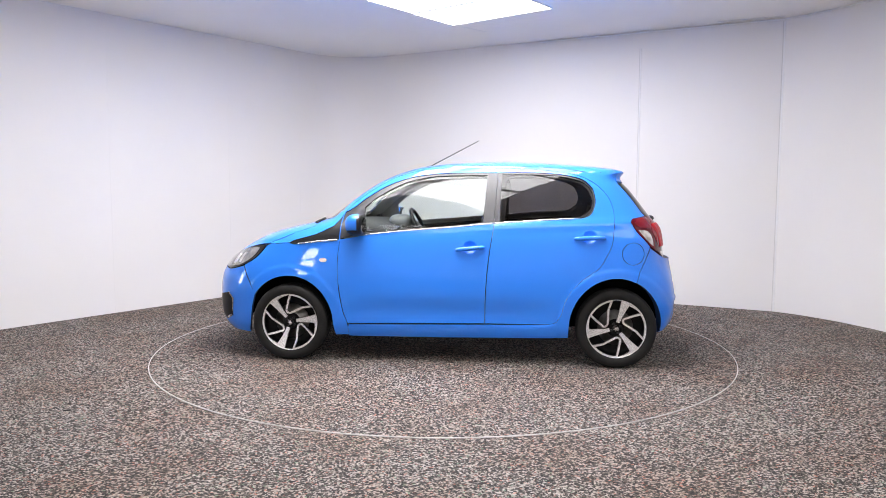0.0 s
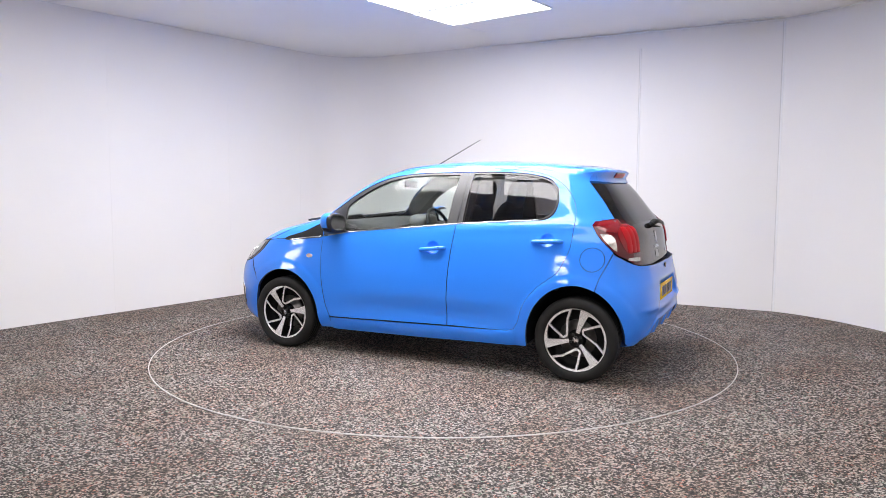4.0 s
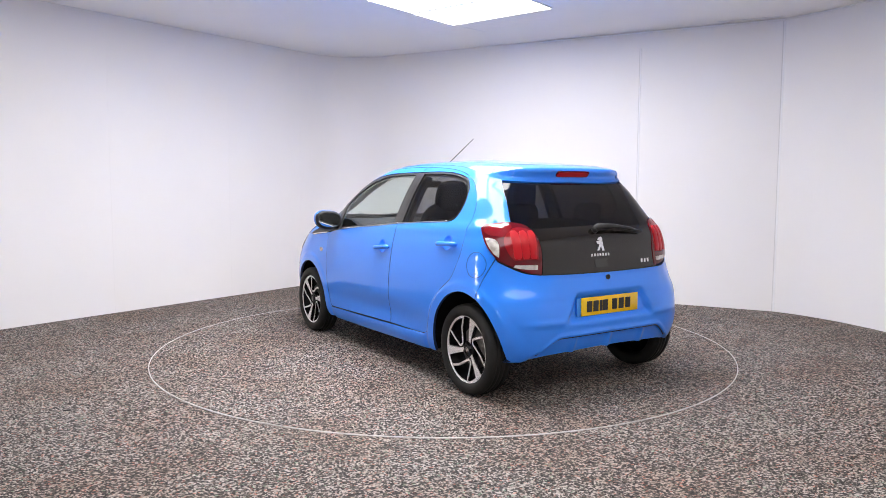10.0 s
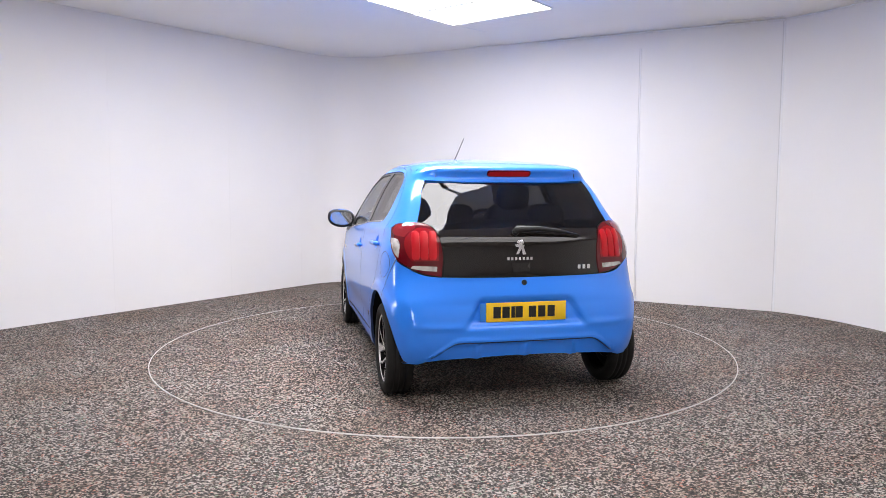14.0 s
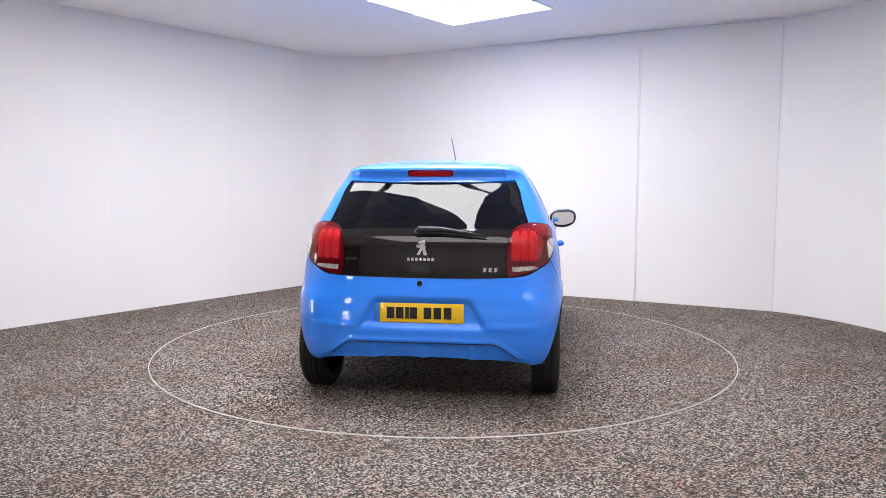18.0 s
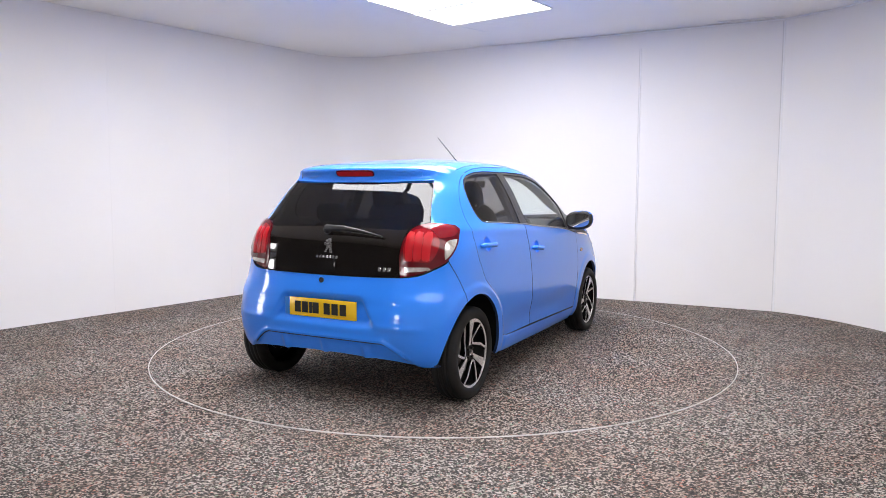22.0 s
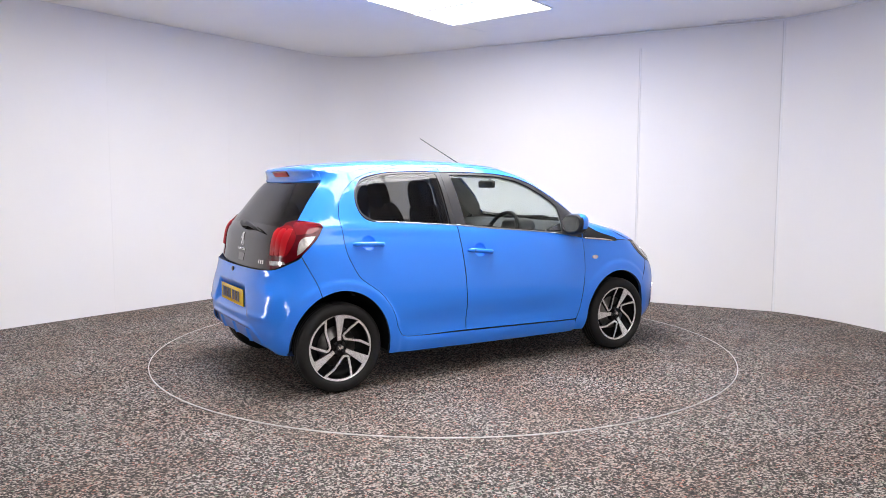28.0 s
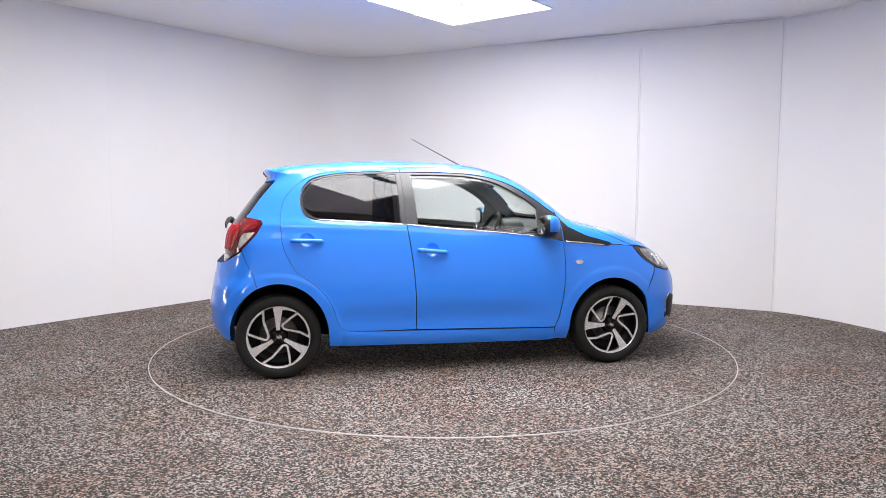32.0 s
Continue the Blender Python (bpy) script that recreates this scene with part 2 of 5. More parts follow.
# two lamp stands beside the way in
def lamp_stand(at):
    stand = thing("lamp_stand", None, "black stand with three stacked white studio lamp boxes", "studio lamp", "", "studio lamp stands", at)
    part("pole", (tube([(0, -0.05, 0.0), (0, -0.05, 1.6)], 0.016, 10), M_BLACKMETAL), stand)
    for a in range(3):
        part("leg", (tube([(0, -0.05, 0.35), (0.42 * math.cos(a * 2.094), -0.05 + 0.42 * math.sin(a * 2.094), 0.008)], 0.01, 8), M_BLACKMETAL), stand)
    for z in (0.55, 0.95, 1.35):
        part("lamp_head", (box((0.70, 0.05, 0.385), (0, 0.0, z), 0.008), M_TRIM), stand)
        part("lamp_face", (box((0.46, 0.006, 0.28), (0, 0.029, z)), M_STAND), stand)


lamp_stand(pose(-3.75, -6.35, 0, 0, 0, -46))
lamp_stand(pose(-5.2, -1.75, 0, 0, 0, -78))

# a scrap of dark rubber lying on the floor
bm = box((0.040, 0.012, 0.006), (0, 0, 0), 0.002)
for q in bm.verts:
    q.co.y += 9.0 * q.co.x ** 2
    q.co.z += 0.10 * abs(q.co.x)
me = bpy.data.meshes.new("rubber_scrap")
bm.to_mesh(me)
bm.free()
me.materials.append(M_BLACKMETAL)
thing("rubber_scrap", me, "small curled scrap of black rubber on the floor", "scrap", at=pose(-2.135, -1.785, -0.0012, 0, 0, 20))

# turntable disc, flush with the floor
RT = 2.22
n = 160
rim = [(math.cos(2 * math.pi * i / n), math.sin(2 * math.pi * i / n)) for i in range(n)]
turntable = thing("turntable", mesh_of("turntable", [(RT * c, RT * s, 0.0) for c, s in rim] + [(RT * c, RT * s, -0.003) for c, s in rim],
                  [tuple(range(n))] + [(i, i + n, (i + 1) % n + n, (i + 1) % n) for i in range(n)], M_FLOOR, False),
                  "large round turntable covered in speckled rubber granules", "turntable")
v, f = [], []
for c, s in rim:
    v += [((RT - 0.003) * c, (RT - 0.003) * s, -0.002), ((RT - 0.002) * c, (RT - 0.002) * s, 0.0025), ((RT + 0.0025) * c, (RT + 0.0025) * s, 0.0025), ((RT + 0.0035) * c, (RT + 0.0035) * s, -0.003)]
for i in range(n):
    a, b = 4 * i, 4 * ((i + 1) % n)
    f += [(a + k, a + k + 1, b + k + 1, b + k)[::-1] for k in range(3)]
part("edge_ring", mesh_of("edge_ring", v, f, M_RING), turntable, "thin worn metal edge ring")


# ---- body surface: level contours of the car, one value for each height
ZT = 1.4628
HEIGHTS = [0.16, 0.22, 0.3, 0.4, 0.5, 0.6, 0.68, 0.74, 0.8, 0.86, 0.92, 0.97, 1.02, 1.117, 1.229, 1.328, 1.375, 1.4, 1.423, 1.44, 1.453, 1.4625]  # heights of the contours
NOSE = [1.775, 1.835, 1.852, 1.86, 1.86, 1.842, 1.798, 1.738, 1.655, 1.545, 1.4, 1.205, 1.005, 0.868, 0.713, 0.537, 0.415, 0.345, 0.23, 0.085, -0.115, -0.3]  # front end
TAIL = [-1.49, -1.555, -1.6, -1.627, -1.632, -1.617, -1.58, -1.548, -1.535, -1.528, -1.521, -1.508, -1.472, -1.401, -1.316, -1.2385, -1.274, -1.2, -1.005, -0.805, -0.585, -0.38]  # rear end
HALF = [0.73, 0.776, 0.794, 0.802, 0.809, 0.809, 0.806, 0.802, 0.797, 0.791, 0.782, 0.768, 0.749, 0.705, 0.651, 0.592, 0.556, 0.528, 0.47, 0.375, 0.24, 0.04]  # half width
SIDE_F = [8.0, 8.0, 8.5, 8.5, 8.5, 8.5, 8.5, 8.8, 9.0, 10.0, 10.0, 9.0, 9, 9.5, 9, 8, 6.5, 5.0, 4.5, 4.0, 3.0, 2.0]  # roundness along the side, front
END_F = [2.9, 2.9, 3, 3, 3, 3, 2.9, 2.8, 2.8, 3, 3, 2.9, 2.7, 2.5, 2.5, 2.5, 2.5, 2.5, 2.4, 2.3, 2.2, 2]  # roundness across, front
SIDE_R = [11, 11, 12, 12, 12, 12.5, 13, 14, 14, 14, 13, 12, 12, 12, 12, 11, 9, 7, 5, 4, 3, 2]  # roundness along the side, rear
END_R = [3.3, 4.4, 4.6, 4.5, 4.3, 4, 3.6, 3.7, 3.7, 3.7, 3.8, 4, 3.8, 3.6, 3.6, 3.7, 3.8, 3.2, 2.6, 2.4, 2.2, 2]  # roundness across, rear
MID = [0, 0, 0, 0, 0, 0, 0, 0, 0, 0, 0, 0, -0.02, -0.05, -0.12, -0.2, -0.25, -0.28, -0.31, -0.33, -0.34, -0.34]  # middle of the contour
LEVELS = np.array([HEIGHTS, NOSE, TAIL, HALF, SIDE_F, END_F, SIDE_R, END_R, MID]).T


def smooth_table():
    """Dense columns over s = sqrt(ZT - z), in which roof and sides are equally smooth."""
    s = np.sqrt(ZT - LEVELS[:, 0])[::-1]
    cols = LEVELS[::-1, 1:]
    d = np.diff(cols, axis=0) / np.diff(s)[:, None]
    h = np.diff(s)
    m = np.zeros_like(cols)
    for i in range(1, len(s) - 1):
        a, b = d[i - 1], d[i]
        w1, w2 = 2 * h[i] + h[i - 1], h[i] + 2 * h[i - 1]
        ok = a * b > 0
        m[i] = np.where(ok, (w1 + w2) / (w1 / np.where(ok, a, 1) + w2 / np.where(ok, b, 1)), 0)
    m[0], m[-1] = d[0], d[-1]
    g = np.linspace(s[0], s[-1], 1600)
    k = np.clip(np.searchsorted(s, g) - 1, 0, len(s) - 2)
    u = ((g - s[k]) / h[k])[:, None]
    hk = h[k][:, None]
    v = (2 * u**3 - 3 * u**2 + 1) * cols[k] + (u**3 - 2 * u**2 + u) * hk * m[k] + (3 * u**2 - 2 * u**3) * cols[k + 1] + (u**3 - u**2) * hk * m[k + 1]
    ker = np.exp(-0.5 * (np.arange(-40, 41) / 12.0) ** 2)
    ker /= ker.sum()
    for c in range(v.shape[1]):
        pad = np.concatenate([2 * v[0, c] - v[40:0:-1, c], v[:, c], 2 * v[-1, c] - v[-2:-42:-1, c]])
        v[:, c] = np.convolve(pad, ker, "valid")
    return g, v


TAB_S, TAB_V = smooth_table()
HUB_X, HUB_Z = 1.17, 0.275


def excess(x, y, z):
    """Below 0 inside the body, above 0 outside."""
    x, y, z = np.broadcast_arrays(np.asarray(x, float), np.asarray(y, float), np.asarray(z, float))
    s = np.sqrt(np.clip(ZT - z, 1e-7, None))
    xf, xr, w, af, bf, ar, br, xc = (np.interp(s, TAB_S, TAB_V[:, i]) for i in range(8))
    fr = x > xc
    xi = np.where(fr, (x - xc) / (xf - xc), (xc - x) / (xc - xr))
    a, b = np.where(fr, af, ar), np.where(fr, bf, br)
    r = np.hypot(np.abs(x) - HUB_X, z - HUB_Z)
    lip = np.clip((0.432 - np.hypot((np.abs(x) - HUB_X) * np.where(x > 0, 1.06, 1.03), z - HUB_Z)) / 0.026, 0, 1)
    flare = np.where(x > 0, 0.0060, 0.0072) * lip * lip * (3 - 2 * lip) * (z < 0.75)
    scoop = -0.015 * np.exp(-((z - 0.37) / 0.085) ** 2) * np.clip(1 - (np.abs(x + 0.02) / 0.75) ** 4, 0, 1)
    fade = np.clip((0.05 - x) / 0.6, 0, 1)
    crease = 0.013 * np.exp(-((z - 0.965 + 0.045 * x) / 0.026) ** 2) * fade
    return xi**a + (np.abs(y) / (w + flare + scoop + crease)) ** b - 1 + 50.0 * (z > ZT)


def meet(o, d, far=3.0):
    """The first point of the body's surface on each ray o + t d; t runs 0 to far."""
    o, d = np.atleast_2d(o).astype(float), np.atleast_2d(d).astype(float)
    ts = np.linspace(0, far, 121)
    lo, hi = np.zeros(len(o)), np.full(len(o), far)
    done = np.zeros(len(o), bool)
    for c in range(0, len(o), 500):
        p = o[c:c + 500, None] + d[c:c + 500, None] * ts[None, :, None]
        hit = excess(p[..., 0], p[..., 1], p[..., 2]) < 0
        first = hit.argmax(1)
        done[c:c + 500] = hit.any(1)
        hi[c:c + 500], lo[c:c + 500] = ts[first], ts[np.maximum(first - 1, 0)]
    for _ in range(26):
        mid = (lo + hi) / 2
        p = o + d * mid[:, None]
        ins = excess(p[:, 0], p[:, 1], p[:, 2]) < 0
        hi, lo = np.where(ins, mid, hi), np.where(ins, lo, mid)
    out = o + d * hi[:, None]
    out[~done] = np.nan
    return out


def slope(p):
    """Outward unit normals of the body at points of its surface."""
    h = 1e-4
    g = np.stack([excess(*(p + h * e).T) - excess(*(p - h * e).T) for e in np.eye(3)], -1)
    return g / np.maximum(np.linalg.norm(g, axis=1, keepdims=True), 1e-12)


# The sides are unrolled: u runs along x on the left flank, then round the tail (falling u) or the nose (rising u) by an angle of FAN metres a radian.
CORE_R, CORE_F, FAN = -0.95, 1.10, 0.70


def skin(uz):
    uz = np.asarray(uz, float)
    u, z = uz[:, 0], uz[:, 1]
    phi = np.where(u < CORE_R, (CORE_R - u) / FAN, np.where(u > CORE_F, (u - CORE_F) / FAN, 0))
    d = np.stack([np.where(u < CORE_R, -1, 1) * np.sin(phi), np.cos(phi), 0 * u], -1)
    core = np.stack([np.clip(u, CORE_R, CORE_F), 0 * u, z], -1)
    return meet(core + d * 1.5, -d, 1.5)


def crown(xy):
    xy = np.asarray(xy, float)
    o = np.stack([xy[:, 0], xy[:, 1], 0 * xy[:, 0] + 1.6], -1)
    return meet(o, np.tile([0, 0, -1.0], (len(o), 1)), 1.2)


def unroll(p):
    x, y = p[0], p[1]
    if x < CORE_R:
        return CORE_R - FAN * math.atan2(CORE_R - x, y)
    if x > CORE_F:
        return CORE_F + FAN * math.atan2(x - CORE_F, y)
    return x


def S(x, z):
    """A point of the left flank, as (u, z)."""
    return (unroll(meet((x, 1.2, z), (0, -1, 0), 1.2)[0]), z)


def B(y, z):
    """A point of the tail, as (u, z)."""
    return (unroll(meet((-2.2, y, z), (1, 0, 0), 2.0)[0]), z)


def N(y, z):
    """A point of the nose, as (u, z)."""
    return (unroll(meet((2.4, y, z), (-1, 0, 0), 2.0)[0]), z)


def SS(pts):
    return [S(x, z) for x, z in pts]


def BB(pts):
    return [B(y, z) for y, z in pts]


def plan(pts):
    """Flank points (x, z) as plan points (x, y)."""
    return [(x, meet((x, 1.2, z), (0, -1, 0), 1.2)[0][1]) for x, z in pts]


TAIL_U = CORE_R - FAN * math.pi / 2
NOSE_U = CORE_F + FAN * math.pi / 2


def over_tail(pts):
    """The same points on the right half of the tail, in reverse order."""
    return [(2 * TAIL_U - u, z) for u, z in reversed(pts)]


def over_nose(pts):
    return [(2 * NOSE_U - u, z) for u, z in reversed(pts)]


def flow(pts, step=0.02, corner=38):
    """A closed loop through pts: smooth where it turns little, sharp at corners."""
    P = [np.array(p, float) for p in pts]
    n = len(P)
    sharp = []
    for i in range(n):
        a, b = P[i] - P[i - 1], P[(i + 1) % n] - P[i]
        c = np.dot(a, b) / max(np.linalg.norm(a) * np.linalg.norm(b), 1e-9)
        sharp.append(c < math.cos(radians(corner)))
    out = []
    for i in range(n):
        p, q = P[i], P[(i + 1) % n]
        L = np.linalg.norm(q - p)
        if L < 1e-6:
            continue
        m0 = (q - p) if sharp[i] else (q - P[i - 1]) * L / max(np.linalg.norm(q - p) + np.linalg.norm(p - P[i - 1]), 1e-9)
        r = P[(i + 2) % n]
        m1 = (q - p) if sharp[(i + 1) % n] else (r - p) * L / max(np.linalg.norm(r - q) + np.linalg.norm(q - p), 1e-9)
        k = max(1, int(round(L / step)))
        for j in range(k):
            s = j / k
            out.append((2 * s**3 - 3 * s**2 + 1) * p + (s**3 - 2 * s**2 + s) * m0 + (3 * s**2 - 2 * s**3) * q + (s**3 - s**2) * m1)
    return np.array(out)


def inside_loop(q, loop):
    x, y = q[:, 0:1], q[:, 1:2]
    x0, y0 = loop[:, 0], loop[:, 1]
    x1, y1 = np.roll(x0, -1), np.roll(y0, -1)
    cross = ((y0 > y) != (y1 > y)) & (x < (x1 - x0) * (y - y0) / np.where(y1 == y0, 1e-12, y1 - y0) + x0)
    return cross.sum(1) % 2 == 1


def shrink(loop, by):
    """Move a loop inwards (or outwards) by a gap."""
    a, b = loop - np.roll(loop, 1, 0), np.roll(loop, -1, 0) - loop
    t = a / np.maximum(np.linalg.norm(a, axis=1, keepdims=True), 1e-9) + b / np.maximum(np.linalg.norm(b, axis=1, keepdims=True), 1e-9)
    t /= np.maximum(np.linalg.norm(t, axis=1, keepdims=True), 1e-9)
    area = np.sum(loop[:, 0] * np.roll(loop[:, 1], -1) - np.roll(loop[:, 0], -1) * loop[:, 1])
    nrm = np.stack([-t[:, 1], t[:, 0]], -1) * (1 if area > 0 else -1)
    return loop + nrm * by


def fill(loops, grid, fine=()):
    """Triangles over the first loop less the others, with a grid of points inside; fine: (a, b, radius a, radius b, step) denser patches."""
    outer = loops[0]
    lo, hi = outer.min(0), outer.max(0)
    pts = []
    gx, gy = np.arange(lo[0] + grid / 2, hi[0], grid), np.arange(lo[1] + grid / 2, hi[1], grid * 0.87)
    for k, y in enumerate(gy):
        pts.append(np.stack([gx + (k % 2) * grid / 2, 0 * gx + y], -1))
    pts = np.concatenate(pts) if pts else np.zeros((0, 2))
    for a, b, ra, rb, st in fine:
        keep = ((pts[:, 0] - a) / ra) ** 2 + ((pts[:, 1] - b) / rb) ** 2 > 1
        fx, fy = np.meshgrid(np.arange(a - ra, a + ra, st), np.arange(b - rb, b + rb, st))
        f = np.stack([fx.ravel(), fy.ravel()], -1)
        f = f[((f[:, 0] - a) / ra) ** 2 + ((f[:, 1] - b) / rb) ** 2 < 1]
        pts = np.concatenate([pts[keep], f])
    ok = inside_loop(pts, outer)
    for h in loops[1:]:
        ok &= ~inside_loop(pts, h)
    pts = pts[ok]
    if len(pts):
        allb = np.concatenate(loops)
        near = np.array([np.min(np.sum((allb - p) ** 2, 1)) for p in pts])
        pts = pts[near > (0.4 * min([grid] + [f[4] for f in fine])) ** 2]
    verts, edges = [], []
    for L in loops:
        s = len(verts)
        verts += [Vector(p) for p in L]
        edges += [(s + i, s + (i + 1) % len(L)) for i in range(len(L))]
    verts += [Vector(p) for p in pts]
    co, _, tris, _, _, _ = delaunay_2d_cdt(verts, edges, [], 0, 1e-6)
    q = np.array([(v.x, v.y) for v in co])
    tris = np.array([t for t in tris if len(t) == 3])
    c = q[tris].mean(1)
    ok = inside_loop(c, outer)
    for h in loops[1:]:
        ok &= ~inside_loop(c, h)
    return q, tris[ok]


def pressing(loops, onto=skin, offset=0.0, thick=0.022, gap=0.0028, grid=0.03, fine=(), relief=None, step=0.02, mirror=False, corner=38, lined=False):
    """A curved sheet on the body's surface within the loops, with a folded-in rim: (verts, faces)."""
    L = [flow(l, step, corner) for l in loops]
    L = [shrink(l, gap if i == 0 else -gap) for i, l in enumerate(L)]
    q, tris = fill(L, grid, fine)
    p = onto(q)
    bad = np.isnan(p).any(1)
    if bad.any():
        good = np.flatnonzero(~bad)
        for i in np.flatnonzero(bad):
            p[i] = p[good[np.argmin(np.sum((q[good] - q[i]) ** 2, 1))]]
    n = slope(p)
    p = p + n * offset
    if relief is not None:
        p = p + n * relief(p)[:, None]
    a, b, c = p[tris[:, 0]], p[tris[:, 1]], p[tris[:, 2]]
    if np.sum(np.cross(b - a, c - a) * n[tris[:, 0]]) < 0:
        tris = tris[:, ::-1]
    count = {}
    for t in tris:
        for i in range(3):
            e = (int(t[i]), int(t[(i + 1) % 3]))
            count[e] = count.get(e, 0) + 1
    rim = [e for e in count if (e[1], e[0]) not in count]
    verts = [tuple(v) for v in p]
    faces = [tuple(int(i) for i in t) for t in tris]
    if thick:
        top, low = {}, {}
        for e in rim:
            for i in e:
                if i not in top:
                    top[i] = len(verts)
                    verts.append(tuple(p[i]))
                    low[i] = len(verts)
                    verts.append(tuple(p[i] - n[i] * thick))
        faces += [(top[b], top[a], low[a], low[b]) for a, b in rim]
    if lined:  # the inner sheet of a pressing
        base = len(verts)
        verts += [tuple(v) for v in p - n * (thick - 0.001)]
        faces += [tuple(base + int(i) for i in t[::-1]) for t in tris]
    if mirror:
        verts = [(x, -y, z) for x, y, z in verts]
        faces = [f[::-1] for f in faces]
    return verts, faces, len(tris)


def panel(name, loops, material, parent, label="", **how):
    v, f, top = pressing(loops, lined=material is M_PAINT and how.get("thick", 0.022) > 0, **how)
    me = mesh_of(name, v, f, material)
    if material is M_PAINT:  # the folded edge is coloured dark for the shade in the shut line
        me.materials.append(M_SHUT)
        me.materials.append(M_FRAME)
        for poly in me.polygons[top:]:
            poly.material_index = 1
        for poly in me.polygons[len(f) - top:]:
            poly.material_index = 2
    return part(name, me, parent, label)


# ---- car materials
M_BLACK = mottled(shader("black_plastic", (0.015, 0.015, 0.015), 0.45, 0.0, Specular_IOR_Level=0.3), (0.012, 0.012, 0.013), (0.02, 0.02, 0.021), 8.0, 0.1, 500.0, (0.35, 0.5))
# dark blue put on panel edges and seam lines for the shade inside them
M_SHUT = shader("shut_line_shade", (0.004, 0.022, 0.085), 0.6)
M_GLOSSBLACK = shader("gloss_black", (0.012, 0.011, 0.011), 0.08, 0.0, Coat_Weight=0.6)
M_PILLAR = mottled(shader("satin_black_film", (0.03, 0.03, 0.032), 0.35), (0.028, 0.028, 0.03), (0.04, 0.04, 0.042), 6.0, 0.05, 400.0)
M_GATEIN = mottled(shader("brown_black_panel", (0.008, 0.006, 0.0055), 0.03, 0.0, Specular_IOR_Level=0.55), (0.007, 0.0055, 0.005), (0.010, 0.008, 0.007), 6.0)
M_CHROME = shader("chrome", (0.85, 0.85, 0.86), 0.08, 1.0)
M_RUBBER = mottled(shader("tyre_rubber", (0.02, 0.02, 0.02), 0.65, 0.0, Specular_IOR_Level=0.35), (0.006, 0.006, 0.006), (0.011, 0.0105, 0.010), 9.0, 0.2, 260.0, (0.58, 0.78))
M_ALLOY = mottled(shader("machined_alloy", (0.7, 0.69, 0.68), 0.28, 0.55), (0.76, 0.75, 0.745), (0.84, 0.83, 0.825), 14.0, 0.05, 600.0, (0.22, 0.34))
M_RIMBLACK = shader("black_rim_paint", (0.004, 0.004, 0.0045), 0.4, 0.0, Specular_IOR_Level=0.15)
M_DISC = mottled(shader("brake_disc_steel", (0.3, 0.3, 0.3), 0.4, 0.9), (0.16, 0.15, 0.14), (0.3, 0.29, 0.28), 20.0)
M_RIBRED = shader("ribbed_red_lens", (0.26, 0.003, 0.008), 0.14, 0.0, Coat_Weight=0.4)
M_WELL = mottled(shader("black_arch_liner", (0.006, 0.006, 0.006), 0.9, 0.0, Specular_IOR_Level=0.1), (0.004, 0.004, 0.004), (0.008, 0.008, 0.008), 12.0)
M_RED = shader("red_lens", (0.46, 0.005, 0.012), 0.34, 0.0, Specular_IOR_Level=0.3)
M_DEEPRED = shader("dark_red_lens", (0.10, 0.002, 0.006), 0.1, 0.0, Coat_Weight=0.4, Specular_IOR_Level=0.3)
M_REDCLEAR = shader("upper_red_lens", (0.22, 0.005, 0.011), 0.08, 0.0, Coat_Weight=1.0)
M_CLEAR = mottled(shader("clear_lens", (0.75, 0.72, 0.68), 0.12, 0.3, Coat_Weight=1.0), (0.30, 0.27, 0.25), (0.80, 0.77, 0.74), 26.0)
M_LAMPGREY = mottled(shader("headlight_inside", (0.35, 0.35, 0.36), 0.15, 0.4, Coat_Weight=1.0), (0.07, 0.07, 0.075), (0.42, 0.42, 0.43), 16.0)
M_CABIN = mottled(shader("dark_cabin_trim", (0.03, 0.03, 0.032), 0.6), (0.022, 0.022, 0.024), (0.038, 0.038, 0.04), 10.0, 0.1, 400.0)
M_DASH = mottled(shader("grey_dashboard", (0.12, 0.12, 0.125), 0.5), (0.10, 0.10, 0.105), (0.15, 0.15, 0.155), 10.0, 0.1, 400.0)
M_LINER = mottled(shader("pale_headliner", (0.5, 0.5, 0.49), 0.9), (0.45, 0.45, 0.44), (0.54, 0.54, 0.53), 20.0)
M_FRAME = mottled(shader("grey_frame_lining", (0.12, 0.12, 0.12), 0.7), (0.30, 0.30, 0.29), (0.38, 0.38, 0.37), 12.0)
M_SEAT = mottled(shader("seat_cloth", (0.02, 0.02, 0.022), 0.9), (0.014, 0.014, 0.016), (0.032, 0.032, 0.034), 30.0, 0.3, 600.0)
M_YELLOW = mottled(shader("yellow_plate", (0.85, 0.55, 0.02), 0.25), (0.82, 0.52, 0.015), (0.87, 0.57, 0.025), 12.0)
M_INK = shader("black_ink", (0.012, 0.012, 0.012), 0.4)
M_EUBLUE = shader("blue_plate_strip", (0.03, 0.22, 0.68), 0.3)
M_SILVER = shader("silver_badge", (0.78, 0.78, 0.79), 0.18, 0.9)
M_MIRROR = shader("mirror_glass", (0.85, 0.86, 0.87), 0.02, 1.0)


